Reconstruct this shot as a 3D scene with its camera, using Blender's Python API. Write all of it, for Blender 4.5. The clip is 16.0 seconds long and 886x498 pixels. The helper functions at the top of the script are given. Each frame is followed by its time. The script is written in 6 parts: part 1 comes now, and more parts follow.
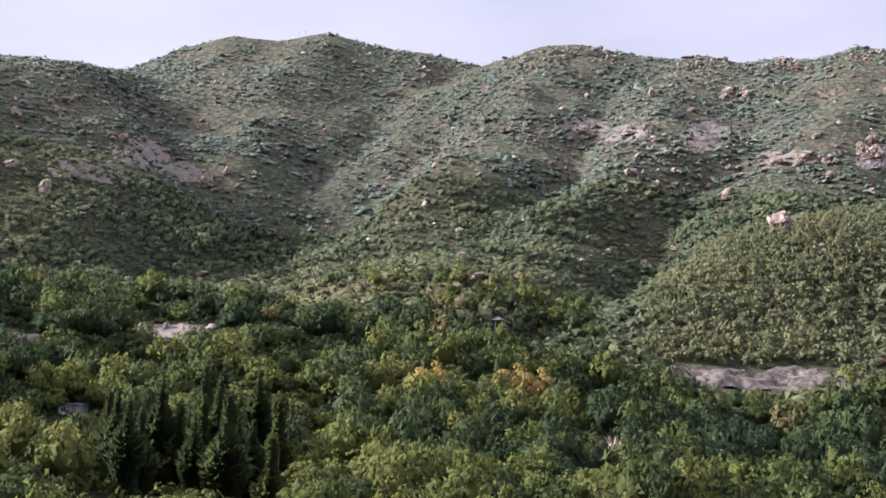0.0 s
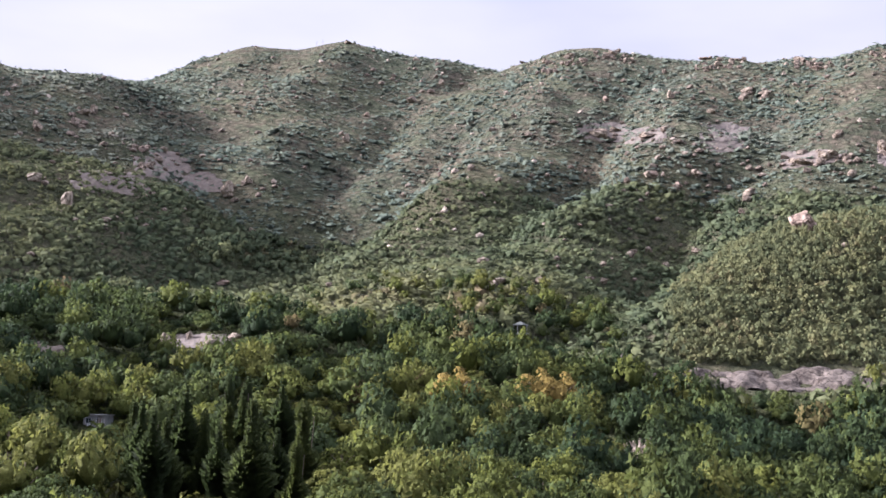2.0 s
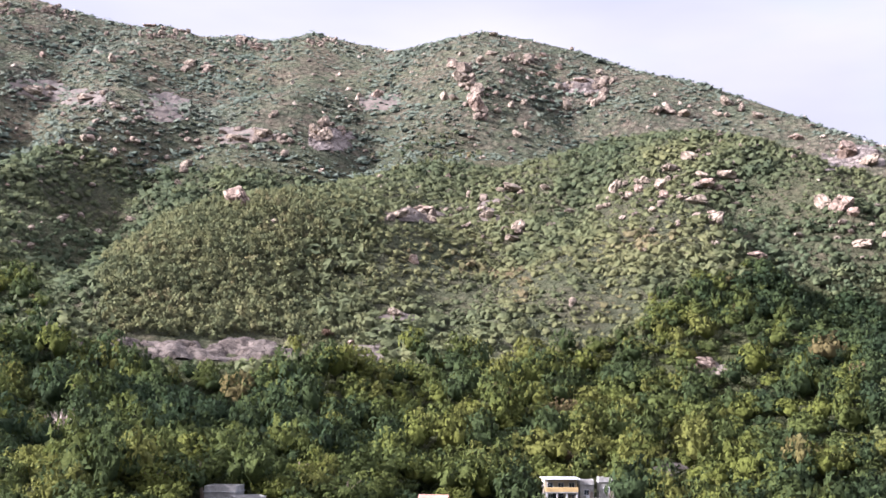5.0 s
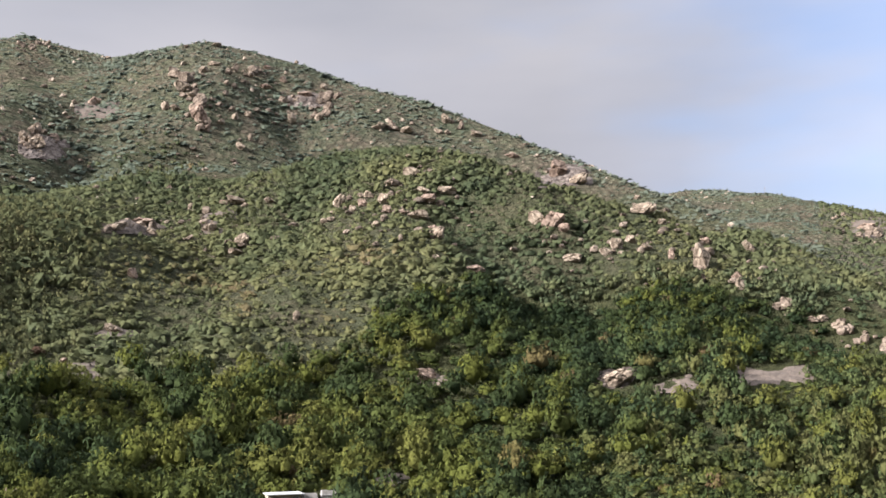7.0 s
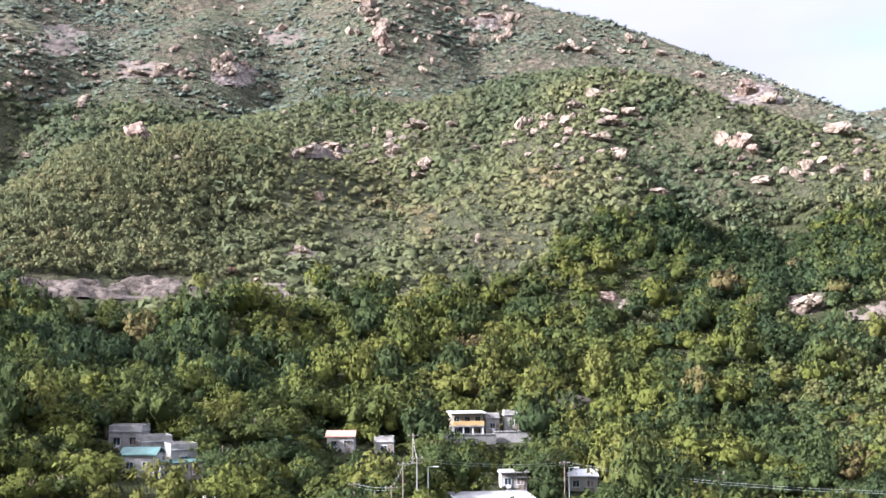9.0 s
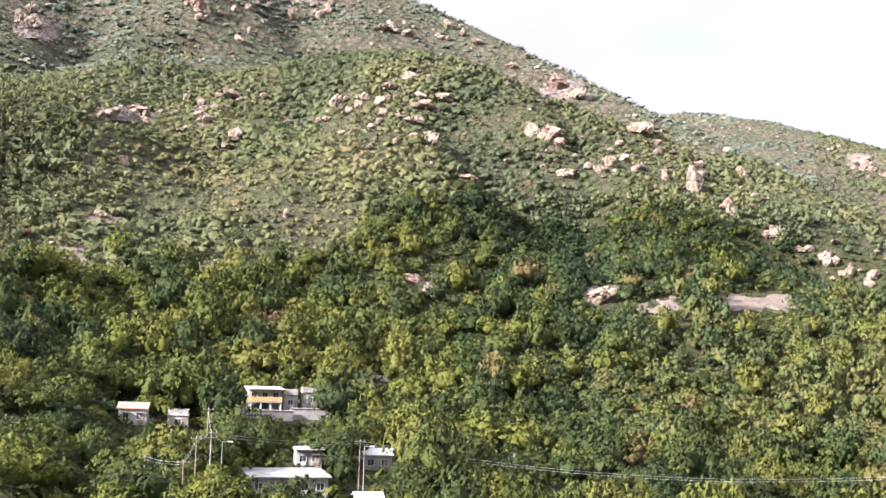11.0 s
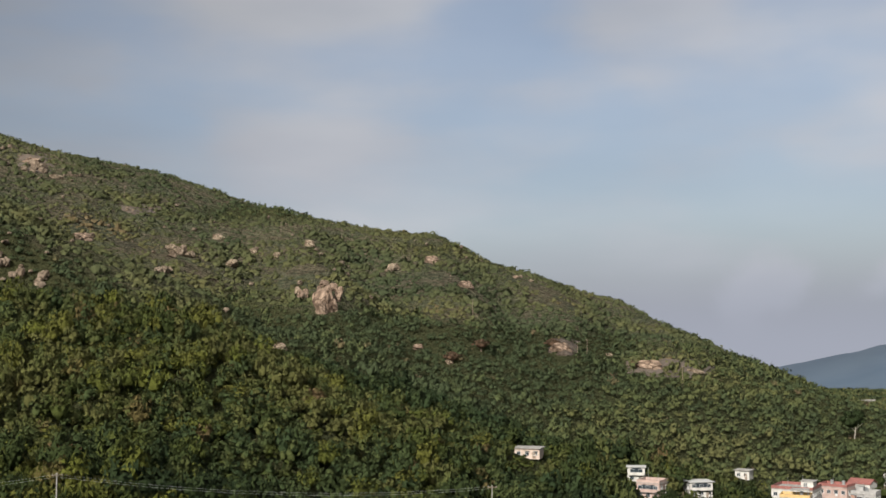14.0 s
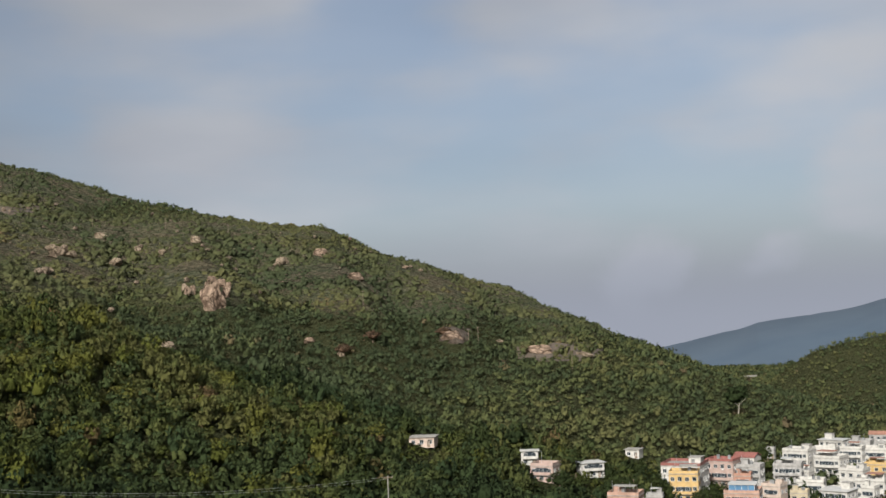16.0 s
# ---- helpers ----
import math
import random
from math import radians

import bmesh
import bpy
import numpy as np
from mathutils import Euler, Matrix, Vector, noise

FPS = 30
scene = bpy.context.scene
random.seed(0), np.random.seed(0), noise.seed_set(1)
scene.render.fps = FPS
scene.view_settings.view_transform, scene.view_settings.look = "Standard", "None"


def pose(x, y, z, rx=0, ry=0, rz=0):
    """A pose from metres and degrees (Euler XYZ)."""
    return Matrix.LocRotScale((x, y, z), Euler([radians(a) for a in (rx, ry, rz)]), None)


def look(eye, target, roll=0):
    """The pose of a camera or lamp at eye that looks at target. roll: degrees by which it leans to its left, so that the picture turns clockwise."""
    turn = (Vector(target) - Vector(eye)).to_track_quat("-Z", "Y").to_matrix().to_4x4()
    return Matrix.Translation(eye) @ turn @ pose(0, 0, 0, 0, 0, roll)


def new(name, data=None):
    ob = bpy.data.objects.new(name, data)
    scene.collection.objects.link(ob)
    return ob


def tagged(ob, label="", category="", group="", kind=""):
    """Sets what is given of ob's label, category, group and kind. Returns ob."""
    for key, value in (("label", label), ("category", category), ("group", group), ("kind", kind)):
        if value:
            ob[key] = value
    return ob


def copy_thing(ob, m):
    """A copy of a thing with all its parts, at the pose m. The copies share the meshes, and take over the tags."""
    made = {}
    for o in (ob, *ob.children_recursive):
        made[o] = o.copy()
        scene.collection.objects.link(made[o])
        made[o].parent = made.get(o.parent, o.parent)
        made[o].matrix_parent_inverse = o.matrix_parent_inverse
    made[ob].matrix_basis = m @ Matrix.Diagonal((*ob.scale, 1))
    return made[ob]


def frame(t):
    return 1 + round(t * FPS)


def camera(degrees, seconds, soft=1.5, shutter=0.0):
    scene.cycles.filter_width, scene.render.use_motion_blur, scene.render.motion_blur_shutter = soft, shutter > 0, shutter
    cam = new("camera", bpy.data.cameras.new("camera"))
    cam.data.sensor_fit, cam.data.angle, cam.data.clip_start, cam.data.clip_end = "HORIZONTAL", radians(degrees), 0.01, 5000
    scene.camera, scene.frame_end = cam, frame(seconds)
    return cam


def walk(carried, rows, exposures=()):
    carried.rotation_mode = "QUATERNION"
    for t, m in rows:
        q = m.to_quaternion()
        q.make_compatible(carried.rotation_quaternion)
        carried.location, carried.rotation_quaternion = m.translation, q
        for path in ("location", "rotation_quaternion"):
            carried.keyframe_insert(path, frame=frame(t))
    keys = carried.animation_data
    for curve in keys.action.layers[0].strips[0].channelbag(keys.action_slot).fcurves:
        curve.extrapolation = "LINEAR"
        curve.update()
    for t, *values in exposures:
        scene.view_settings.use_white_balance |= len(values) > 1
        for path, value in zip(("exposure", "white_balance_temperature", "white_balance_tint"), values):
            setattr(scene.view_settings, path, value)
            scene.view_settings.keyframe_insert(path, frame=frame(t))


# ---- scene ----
# ---- camera: one standing place high above the valley, turned by hand ----
EYE = Vector((0.0, 0.0, 80.0))
cam = camera(40.85, 16.0, soft=1.6)


def aim(az, pitch, roll):
    a, p = radians(az), radians(pitch)
    way = Vector((math.sin(a) * math.cos(p), math.cos(a) * math.cos(p), math.sin(p)))
    return look(EYE, EYE + way * 100.0, roll)


TURNS = [
    (0, -0.139, 7.938, 1.809),
    (0.5, 0.184, 7.382, 1.589),
    (1, 1.583, 7.702, 1.192),
    (1.5, 1.818, 7.650, 0.869),
    (2, -1.148, 8.195, 1.011),
    (2.5, -1.829, 8.184, 0.728),
    (3, 2.872, 7.979, 1.211),
    (3.5, 8.392, 8.196, 0.582),
    (4, 14.699, 6.983, 0.964),
    (4.3, 18.960, 7.169, 1.334),
    (4.5, 21.374, 7.102, 0.978),
    (5, 25.864, 7.048, 0.274),
    (5.2, 27.980, 6.670, 0.027),
    (5.7, 32.655, 6.542, -0.280),
    (6.2, 36.831, 6.922, -0.680),
    (6.8, 39.383, 7.551, -1.241),
    (7.3, 37.963, 7.803, -1.738),
    (7.5, 36.418, 7.764, -2.191),
    (8, 33.298, 6.591, -2.230),
    (8.5, 31.696, 4.855, -0.841),
    (9.3, 29.605, 3.670, -0.339),
    (9.9, 28.684, 2.852, -0.052),
    (10.4, 30.423, 2.547, 0.400),
    (10.8, 34.529, 2.717, 1.039),
    (11, 39.668, 3.132, 2.233),
    (11.2, 46.937, 3.398, 1.870),
    (11.5, 57.226, 3.124, 0.419),
    (11.6, 59.915, 3.077, -0.025),
    (11.7, 63.544, 3.245, 0.387),
    (12, 72.314, 4.402, 0.145),
    (12.5, 77.979, 4.253, -0.976),
    (13, 76.576, 4.292, -0.445),
    (13.5, 74.675, 3.526, -0.610),
    (14, 78.179, 3.928, -0.070),
    (14.5, 78.961, 4.686, -1.339),
    (15, 79.013, 5.194, -1.416),
    (15.5, 82.914, 4.318, -0.514),
    (16, 83.528, 3.373, -2.093),
]
walk(cam, [(t, aim(az, p, r)) for t, az, p, r in TURNS],
     exposures=[(0.0, 2.35, 5060, 25), (0.5, 2.65, 5060, 25), (1.5, 2.72, 5060, 25), (2.0, 2.5, 5060, 25), (3.0, 2.5, 5060, 25), (4.0, 2.72, 5060, 27), (4.5, 2.67, 5060, 27), (5.2, 2.55, 5130, 25), (7.3, 1.9, 5400, 15), (8.0, 2.05, 5300, 14), (8.5, 2.6, 5050, 20), (10.9, 2.85, 5350, 23), (11.5, 1.88, 5800, 14), (12.0, 1.08, 5850, 10), (12.7, 0.9, 5850, 10), (13.5, 0.85, 5850, 10), (16.0, 0.68, 5750, 9)])

# ---- daylight ----
SUN_AZ, SUN_EL = -78.0, 28.0
world = bpy.data.worlds.new("sky")
scene.world = world
world.use_nodes = True
wn, wl = world.node_tree.nodes, world.node_tree.links
wn.clear()
w_out = wn.new("ShaderNodeOutputWorld")
w_sky = wn.new("ShaderNodeTexSky")
w_sky.sky_type, w_sky.sun_disc = "NISHITA", False
w_sky.sun_elevation, w_sky.sun_rotation = radians(SUN_EL), radians(SUN_AZ)
w_sky.dust_density, w_sky.altitude = 2.5, 50.0
w_blue = wn.new("ShaderNodeBackground")
w_blue.inputs["Strength"].default_value = 0.054
wl.new(w_sky.outputs[0], w_blue.inputs["Color"])
w_cloud = wn.new("ShaderNodeBackground")
w_cloud.inputs["Strength"].default_value = 0.31
w_co = wn.new("ShaderNodeTexCoord")


def sky_noise(scale, stretch, detail, shift):
    mp = wn.new("ShaderNodeMapping")
    mp.inputs["Scale"].default_value = (1, 1, stretch)
    mp.inputs["Location"].default_value = shift
    wl.new(w_co.outputs["Generated"], mp.inputs[0])
    t = wn.new("ShaderNodeTexNoise")
    t.inputs["Scale"].default_value, t.inputs["Detail"].default_value, t.inputs["Roughness"].default_value = scale, detail, 0.45
    wl.new(mp.outputs[0], t.inputs["Vector"])
    return t.outputs[0]


def sky_math(op, a, b, c=None):
    k = wn.new("ShaderNodeMath")
    k.operation = op
    for sock, v in zip(k.inputs, (a, b, c)):
        if v is None:
            continue
        if isinstance(v, (int, float)):
            sock.default_value = v
        else:
            wl.new(v, sock)
    return k.outputs[0]


# the overcast thickens towards the sun's side and thins out to blue away from it
w_dot = wn.new("ShaderNodeVectorMath")
w_dot.operation = "DOT_PRODUCT"
w_dot.inputs[1].default_value = (-0.80, 0.50, 0.9)
wl.new(w_co.outputs["Generated"], w_dot.inputs[0])
w_fac = sky_math("MULTIPLY_ADD", w_dot.outputs["Value"], 1.0, 0.62)
w_fac = sky_math("ADD", w_fac, sky_math("MULTIPLY_ADD", sky_noise(3.4, 3.2, 4.0, (0.35, 1.1, 0.2)), 3.0, -1.50))
w_bend = wn.new("ShaderNodeTexNoise")
w_bend.inputs["Scale"].default_value, w_bend.inputs["Detail"].default_value = 7.0, 5.0
wl.new(w_co.outputs["Generated"], w_bend.inputs["Vector"])
w_off = wn.new("ShaderNodeVectorMath")
w_off.operation = "MULTIPLY_ADD"
w_off.inputs[1].default_value, w_off.inputs[2].default_value = (0.16, 0.16, 0.10), (-0.08, -0.08, -0.05)
wl.new(w_bend.outputs["Color"], w_off.inputs[0])
w_dir = wn.new("ShaderNodeVectorMath")
wl.new(w_co.outputs["Generated"], w_dir.inputs[0])
wl.new(w_off.outputs[0], w_dir.inputs[1])
# heaps of cloud: bearing, height angle, reach, weight
for c_az, c_el, reach, weight in ((93.6, 1.2, 0.055, 0.9), (100.0, 1.5, 0.045, 0.8), (104.5, 5.8, 0.085, 0.9), (90.0, 14.5, 0.17, 0.8), (72.0, 13.0, 0.16, 0.55), (103.0, 15.0, 0.16, 0.8),
                                  (97.0, 8.5, 0.08, 0.35), (82.0, 10.0, 0.06, 0.25)):
    w_at = wn.new("ShaderNodeVectorMath")
    w_at.operation = "DISTANCE"
    ca, ce = radians(c_az), radians(c_el)
    w_at.inputs[1].default_value = (math.sin(ca) * math.cos(ce), math.cos(ca) * math.cos(ce), math.sin(ce))
    wl.new(w_dir.outputs[0], w_at.inputs[0])
    w_in = wn.new("ShaderNodeMapRange")
    w_in.interpolation_type = "SMOOTHSTEP"
    w_in.inputs[1].default_value, w_in.inputs[2].default_value, w_in.inputs[3].default_value, w_in.inputs[4].default_value = 0.25 * reach, reach, weight, 0.0
    wl.new(w_at.outputs["Value"], w_in.inputs[0])
    w_fac = sky_math("ADD", w_fac, w_in.outputs[0])
w_range = wn.new("ShaderNodeMapRange")
w_range.interpolation_type = "SMOOTHSTEP"
w_range.inputs[1].default_value, w_range.inputs[2].default_value, w_range.inputs[3].default_value = -0.1, 0.9, 0.48
wl.new(w_fac, w_range.inputs[0])
w_tone = wn.new("ShaderNodeValToRGB")
w_tone.color_ramp.elements[0].position, w_tone.color_ramp.elements[0].color = 0.36, (0.75, 0.74, 0.75, 1)
w_tone.color_ramp.elements[1].position, w_tone.color_ramp.elements[1].color = 0.66, (1.0, 0.955, 0.92, 1)
wl.new(sky_noise(2.3, 3.5, 5.0, (2.0, 0.4, 0.9)), w_tone.inputs[0])
w_warm = wn.new("ShaderNodeMix")
w_warm.data_type, w_warm.blend_type = "RGBA", "MULTIPLY"
w_warm.inputs[7].default_value = (0.80, 0.75, 0.665, 1)
w_side = wn.new("ShaderNodeSeparateXYZ")
wl.new(w_co.outputs["Generated"], w_side.inputs[0])
w_west = wn.new("ShaderNodeMapRange")
w_west.inputs[1].default_value, w_west.inputs[2].default_value = 0.93, 0.68
wl.new(w_side.outputs[0], w_west.inputs[0])
wl.new(w_west.outputs[0], w_warm.inputs[0])
wl.new(w_tone.outputs[0], w_warm.inputs[6])
wl.new(w_warm.outputs[2], w_cloud.inputs["Color"])
w_mix = wn.new("ShaderNodeMixShader")
wl.new(w_range.outputs[0], w_mix.inputs[0])
wl.new(w_blue.outputs[0], w_mix.inputs[1])
wl.new(w_cloud.outputs[0], w_mix.inputs[2])
# pale haze along the horizon
w_sep = wn.new("ShaderNodeSeparateXYZ")
wl.new(w_co.outputs["Generated"], w_sep.inputs[0])
w_low = wn.new("ShaderNodeMapRange")
w_low.interpolation_type = "SMOOTHSTEP"
w_low.inputs[1].default_value, w_low.inputs[2].default_value = 0.10, -0.02
wl.new(w_sep.outputs[2], w_low.inputs[0])
w_haze = wn.new("ShaderNodeBackground")
w_haze.inputs["Color"].default_value, w_haze.inputs["Strength"].default_value = (0.84, 0.83, 0.88, 1), 0.27
w_mix2 = wn.new("ShaderNodeMixShader")
wl.new(w_low.outputs[0], w_mix2.inputs[0])
wl.new(w_mix.outputs[0], w_mix2.inputs[1])
wl.new(w_haze.outputs[0], w_mix2.inputs[2])
# the sheet of cloud is brighter overhead than low down
w_over = wn.new("ShaderNodeMapRange")
w_over.inputs[1].default_value, w_over.inputs[2].default_value, w_over.inputs[3].default_value, w_over.inputs[4].default_value = 0.36, 0.95, 0.31, 1.08
wl.new(w_sep.outputs[2], w_over.inputs[0])
w_east = wn.new("ShaderNodeMapRange")
w_east.inputs[1].default_value, w_east.inputs[2].default_value, w_east.inputs[3].default_value, w_east.inputs[4].default_value = 0.76, 0.97, 0.79, 1.2
wl.new(w_sep.outputs[0], w_east.inputs[0])
w_thin = wn.new("ShaderNodeMapRange")
w_thin.inputs[1].default_value, w_thin.inputs[2].default_value, w_thin.inputs[3].default_value, w_thin.inputs[4].default_value = 0.25, 0.65, 1.0, 0.91
wl.new(w_sep.outputs[0], w_thin.inputs[0])
w_side_fall = sky_math("MULTIPLY", w_east.outputs[0], w_thin.outputs[0])
wl.new(sky_math("MULTIPLY", w_over.outputs[0], w_side_fall), w_cloud.inputs["Strength"])
wl.new(w_mix2.outputs[0], w_out.inputs[0])

sun = new("sun", bpy.data.lights.new("sun", "SUN"))
sun.data.energy, sun.data.angle, sun.data.color = 4.1, radians(5.0), (1.0, 0.875, 0.70)
_a, _e = radians(SUN_AZ), radians(SUN_EL)
sun.matrix_world = look(Vector((math.sin(_a) * math.cos(_e), math.cos(_a) * math.cos(_e), math.sin(_e))) * 500, (0, 0, 0))


# ---- materials ----
def material(name, rough=0.8, metal=0.0):
    m = bpy.data.materials.new(name)
    m.use_nodes = True
    b = m.node_tree.nodes["Principled BSDF"]
    b.inputs["Roughness"].default_value, b.inputs["Metallic"].default_value = rough, metal
    return m, m.node_tree.nodes, m.node_tree.links, b


def noise_node(n, l, scale, detail=4.0, rough=0.55, coord="Object"):
    tc = n.new("ShaderNodeTexCoord")
    t = n.new("ShaderNodeTexNoise")
    t.inputs["Scale"].default_value, t.inputs["Detail"].default_value = scale, detail
    t.inputs["Roughness"].default_value = rough
    l.new(tc.outputs[coord], t.inputs["Vector"])
    return t.outputs[0]


def ramp(n, l, fac, *stops):
    r = n.new("ShaderNodeValToRGB")
    while len(r.color_ramp.elements) < len(stops):
        r.color_ramp.elements.new(0.5)
    for e, (p, c) in zip(r.color_ramp.elements, stops):
        e.position, e.color = p, (*c, 1)
    l.new(fac, r.inputs[0])
    return r.outputs[0]


def blend(n, l, fac, a, b, mode="MIX"):
    x = n.new("ShaderNodeMix")
    x.data_type, x.blend_type = "RGBA", mode
    for sock, v in ((x.inputs[0], fac), (x.inputs[6], a), (x.inputs[7], b)):
        if isinstance(v, (int, float)):
            sock.default_value = v
        elif isinstance(v, tuple):
            sock.default_value = (*v, 1)
        else:
            l.new(v, sock)
    return x.outputs[2]


def bump(n, l, b, height, strength, distance):
    k = n.new("ShaderNodeBump")
    k.inputs["Strength"].default_value, k.inputs["Distance"].default_value = strength, distance
    l.new(height, k.inputs["Height"])
    l.new(k.outputs[0], b.inputs["Normal"])


def foliage(name, dark, mid, light, dry, vary=1.0):
    """Leaves: each tree has its tint, each spray of leaves its own shade."""
    m, n, l, b = material(name, 0.9)
    b.inputs["Specular IOR Level"].default_value = 0.08
    at = n.new("ShaderNodeAttribute")
    at.attribute_name = "tint"
    c = ramp(n, l, at.outputs["Fac"], (0.0, dark), (0.45, mid), (0.86, light), (1.0, dry))
    geo = n.new("ShaderNodeNewGeometry")
    shade = ramp(n, l, geo.outputs["Random Per Island"], (0.0, (1 - 0.12 * vary, 1 - 0.11 * vary, 1 - 0.12 * vary)), (1.0, (1 + 0.12 * vary, 1 + 0.11 * vary, 1 + 0.07 * vary)))
    c = blend(n, l, 1.0, c, shade, "MULTIPLY")
    grain = noise_node(n, l, 2.8, 4.0, 0.7)
    fine = ramp(n, l, grain, (0.32, (1 - 0.42 * vary, 1 - 0.40 * vary, 1 - 0.42 * vary)), (0.68, (1 + 0.36 * vary, 1 + 0.34 * vary, 1 + 0.26 * vary)))
    c = blend(n, l, 1.0, c, fine, "MULTIPLY")
    l.new(c, b.inputs["Base Color"])
    puff = n.new("ShaderNodeAttribute")
    puff.attribute_name = "puff"
    turn = n.new("ShaderNodeVectorTransform")
    turn.vector_type, turn.convert_from, turn.convert_to = "NORMAL", "OBJECT", "WORLD"
    l.new(puff.outputs["Vector"], turn.inputs[0])
    soft = n.new("ShaderNodeMix")
    soft.data_type = "VECTOR"
    soft.inputs[0].default_value = 0.88
    l.new(geo.outputs["Normal"], soft.inputs[4])
    l.new(turn.outputs[0], soft.inputs[5])
    k = n.new("ShaderNodeBump")
    k.inputs["Strength"].default_value, k.inputs["Distance"].default_value = 0.25 + 0.5 * vary, 0.4
    l.new(grain, k.inputs["Height"])
    l.new(soft.outputs[1], k.inputs["Normal"])
    l.new(k.outputs[0], b.inputs["Normal"])
    tr = n.new("ShaderNodeBsdfTranslucent")
    l.new(c, tr.inputs["Color"])
    mx = n.new("ShaderNodeMixShader")
    mx.inputs[0].default_value = 0.16
    l.new(b.outputs[0], mx.inputs[1])
    l.new(tr.outputs[0], mx.inputs[2])
    l.new(mx.outputs[0], n["Material Output"].inputs["Surface"])
    return m


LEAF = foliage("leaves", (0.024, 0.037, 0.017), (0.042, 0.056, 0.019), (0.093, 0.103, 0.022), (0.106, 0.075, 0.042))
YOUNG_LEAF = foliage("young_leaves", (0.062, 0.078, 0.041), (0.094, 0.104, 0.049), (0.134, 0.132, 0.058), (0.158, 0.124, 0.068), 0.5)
# eastern slope leaves: lighter, with haze put into the colour
HAZED_SLOPE_LEAF = foliage("hazed_slope_leaves", (0.051, 0.067, 0.034), (0.074, 0.091, 0.040), (0.108, 0.116, 0.047), (0.126, 0.098, 0.062), 0.55)
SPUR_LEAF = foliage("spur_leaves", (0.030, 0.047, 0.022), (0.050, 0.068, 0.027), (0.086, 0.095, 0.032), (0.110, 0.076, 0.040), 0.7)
# high scrub: pale and greyed, the haze painted into its leaves
HAZED_SCRUB = foliage("hazed_scrub_leaves", (0.108, 0.132, 0.098), (0.132, 0.152, 0.110), (0.166, 0.170, 0.124), (0.200, 0.174, 0.136), 0.2)


def earth():
    """Ground under low growth: tufts a few metres across, darker towards their edges, and patches of dry soil."""
    m, n, l, b = material("hill_soil", 1.0)
    b.inputs["Specular IOR Level"].default_value = 0.0
    big = noise_node(n, l, 0.012, 5.0)
    mid = noise_node(n, l, 0.13, 6.0, 0.65)
    fine = noise_node(n, l, 0.8, 5.0, 0.75)
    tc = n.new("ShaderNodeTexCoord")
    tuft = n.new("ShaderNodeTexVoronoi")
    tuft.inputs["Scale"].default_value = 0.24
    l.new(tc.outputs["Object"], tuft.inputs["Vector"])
    green = ramp(n, l, fine, (0.3, (0.084, 0.094, 0.066)), (0.7, (0.142, 0.149, 0.102)))
    dry = ramp(n, l, fine, (0.3, (0.112, 0.094, 0.076)), (0.7, (0.196, 0.160, 0.130)))
    patch = noise_node(n, l, 0.034, 5.0, 0.6)
    mask = ramp(n, l, mid, (0.46, (0, 0, 0)), (0.64, (1, 1, 1)))
    mask = blend(n, l, 0.55, mask, ramp(n, l, patch, (0.44, (0, 0, 0)), (0.58, (1, 1, 1))))
    c = blend(n, l, mask, green, dry)
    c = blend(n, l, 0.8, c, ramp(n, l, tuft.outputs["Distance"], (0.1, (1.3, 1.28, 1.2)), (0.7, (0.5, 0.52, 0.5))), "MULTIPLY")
    # darker colour painted in for the shade among trees
    ground_shade = n.new("ShaderNodeAttribute")
    ground_shade.attribute_name = "ground_shade"
    c = blend(n, l, ground_shade.outputs["Fac"], c, ramp(n, l, fine, (0.3, (0.036, 0.042, 0.024)), (0.7, (0.085, 0.088, 0.046))))
    c = blend(n, l, 0.6, c, ramp(n, l, big, (0.35, (0.75, 0.8, 0.75)), (0.65, (1.2, 1.15, 1.0))), "MULTIPLY")
    l.new(c, b.inputs["Base Color"])
    inv = n.new("ShaderNodeMath")
    inv.operation = "MULTIPLY_ADD"
    inv.inputs[1].default_value = -1.0
    l.new(tuft.outputs["Distance"], inv.inputs[0])
    l.new(fine, inv.inputs[2])
    bump(n, l, b, inv.outputs[0], 1.0, 3.5)
    return m


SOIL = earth()


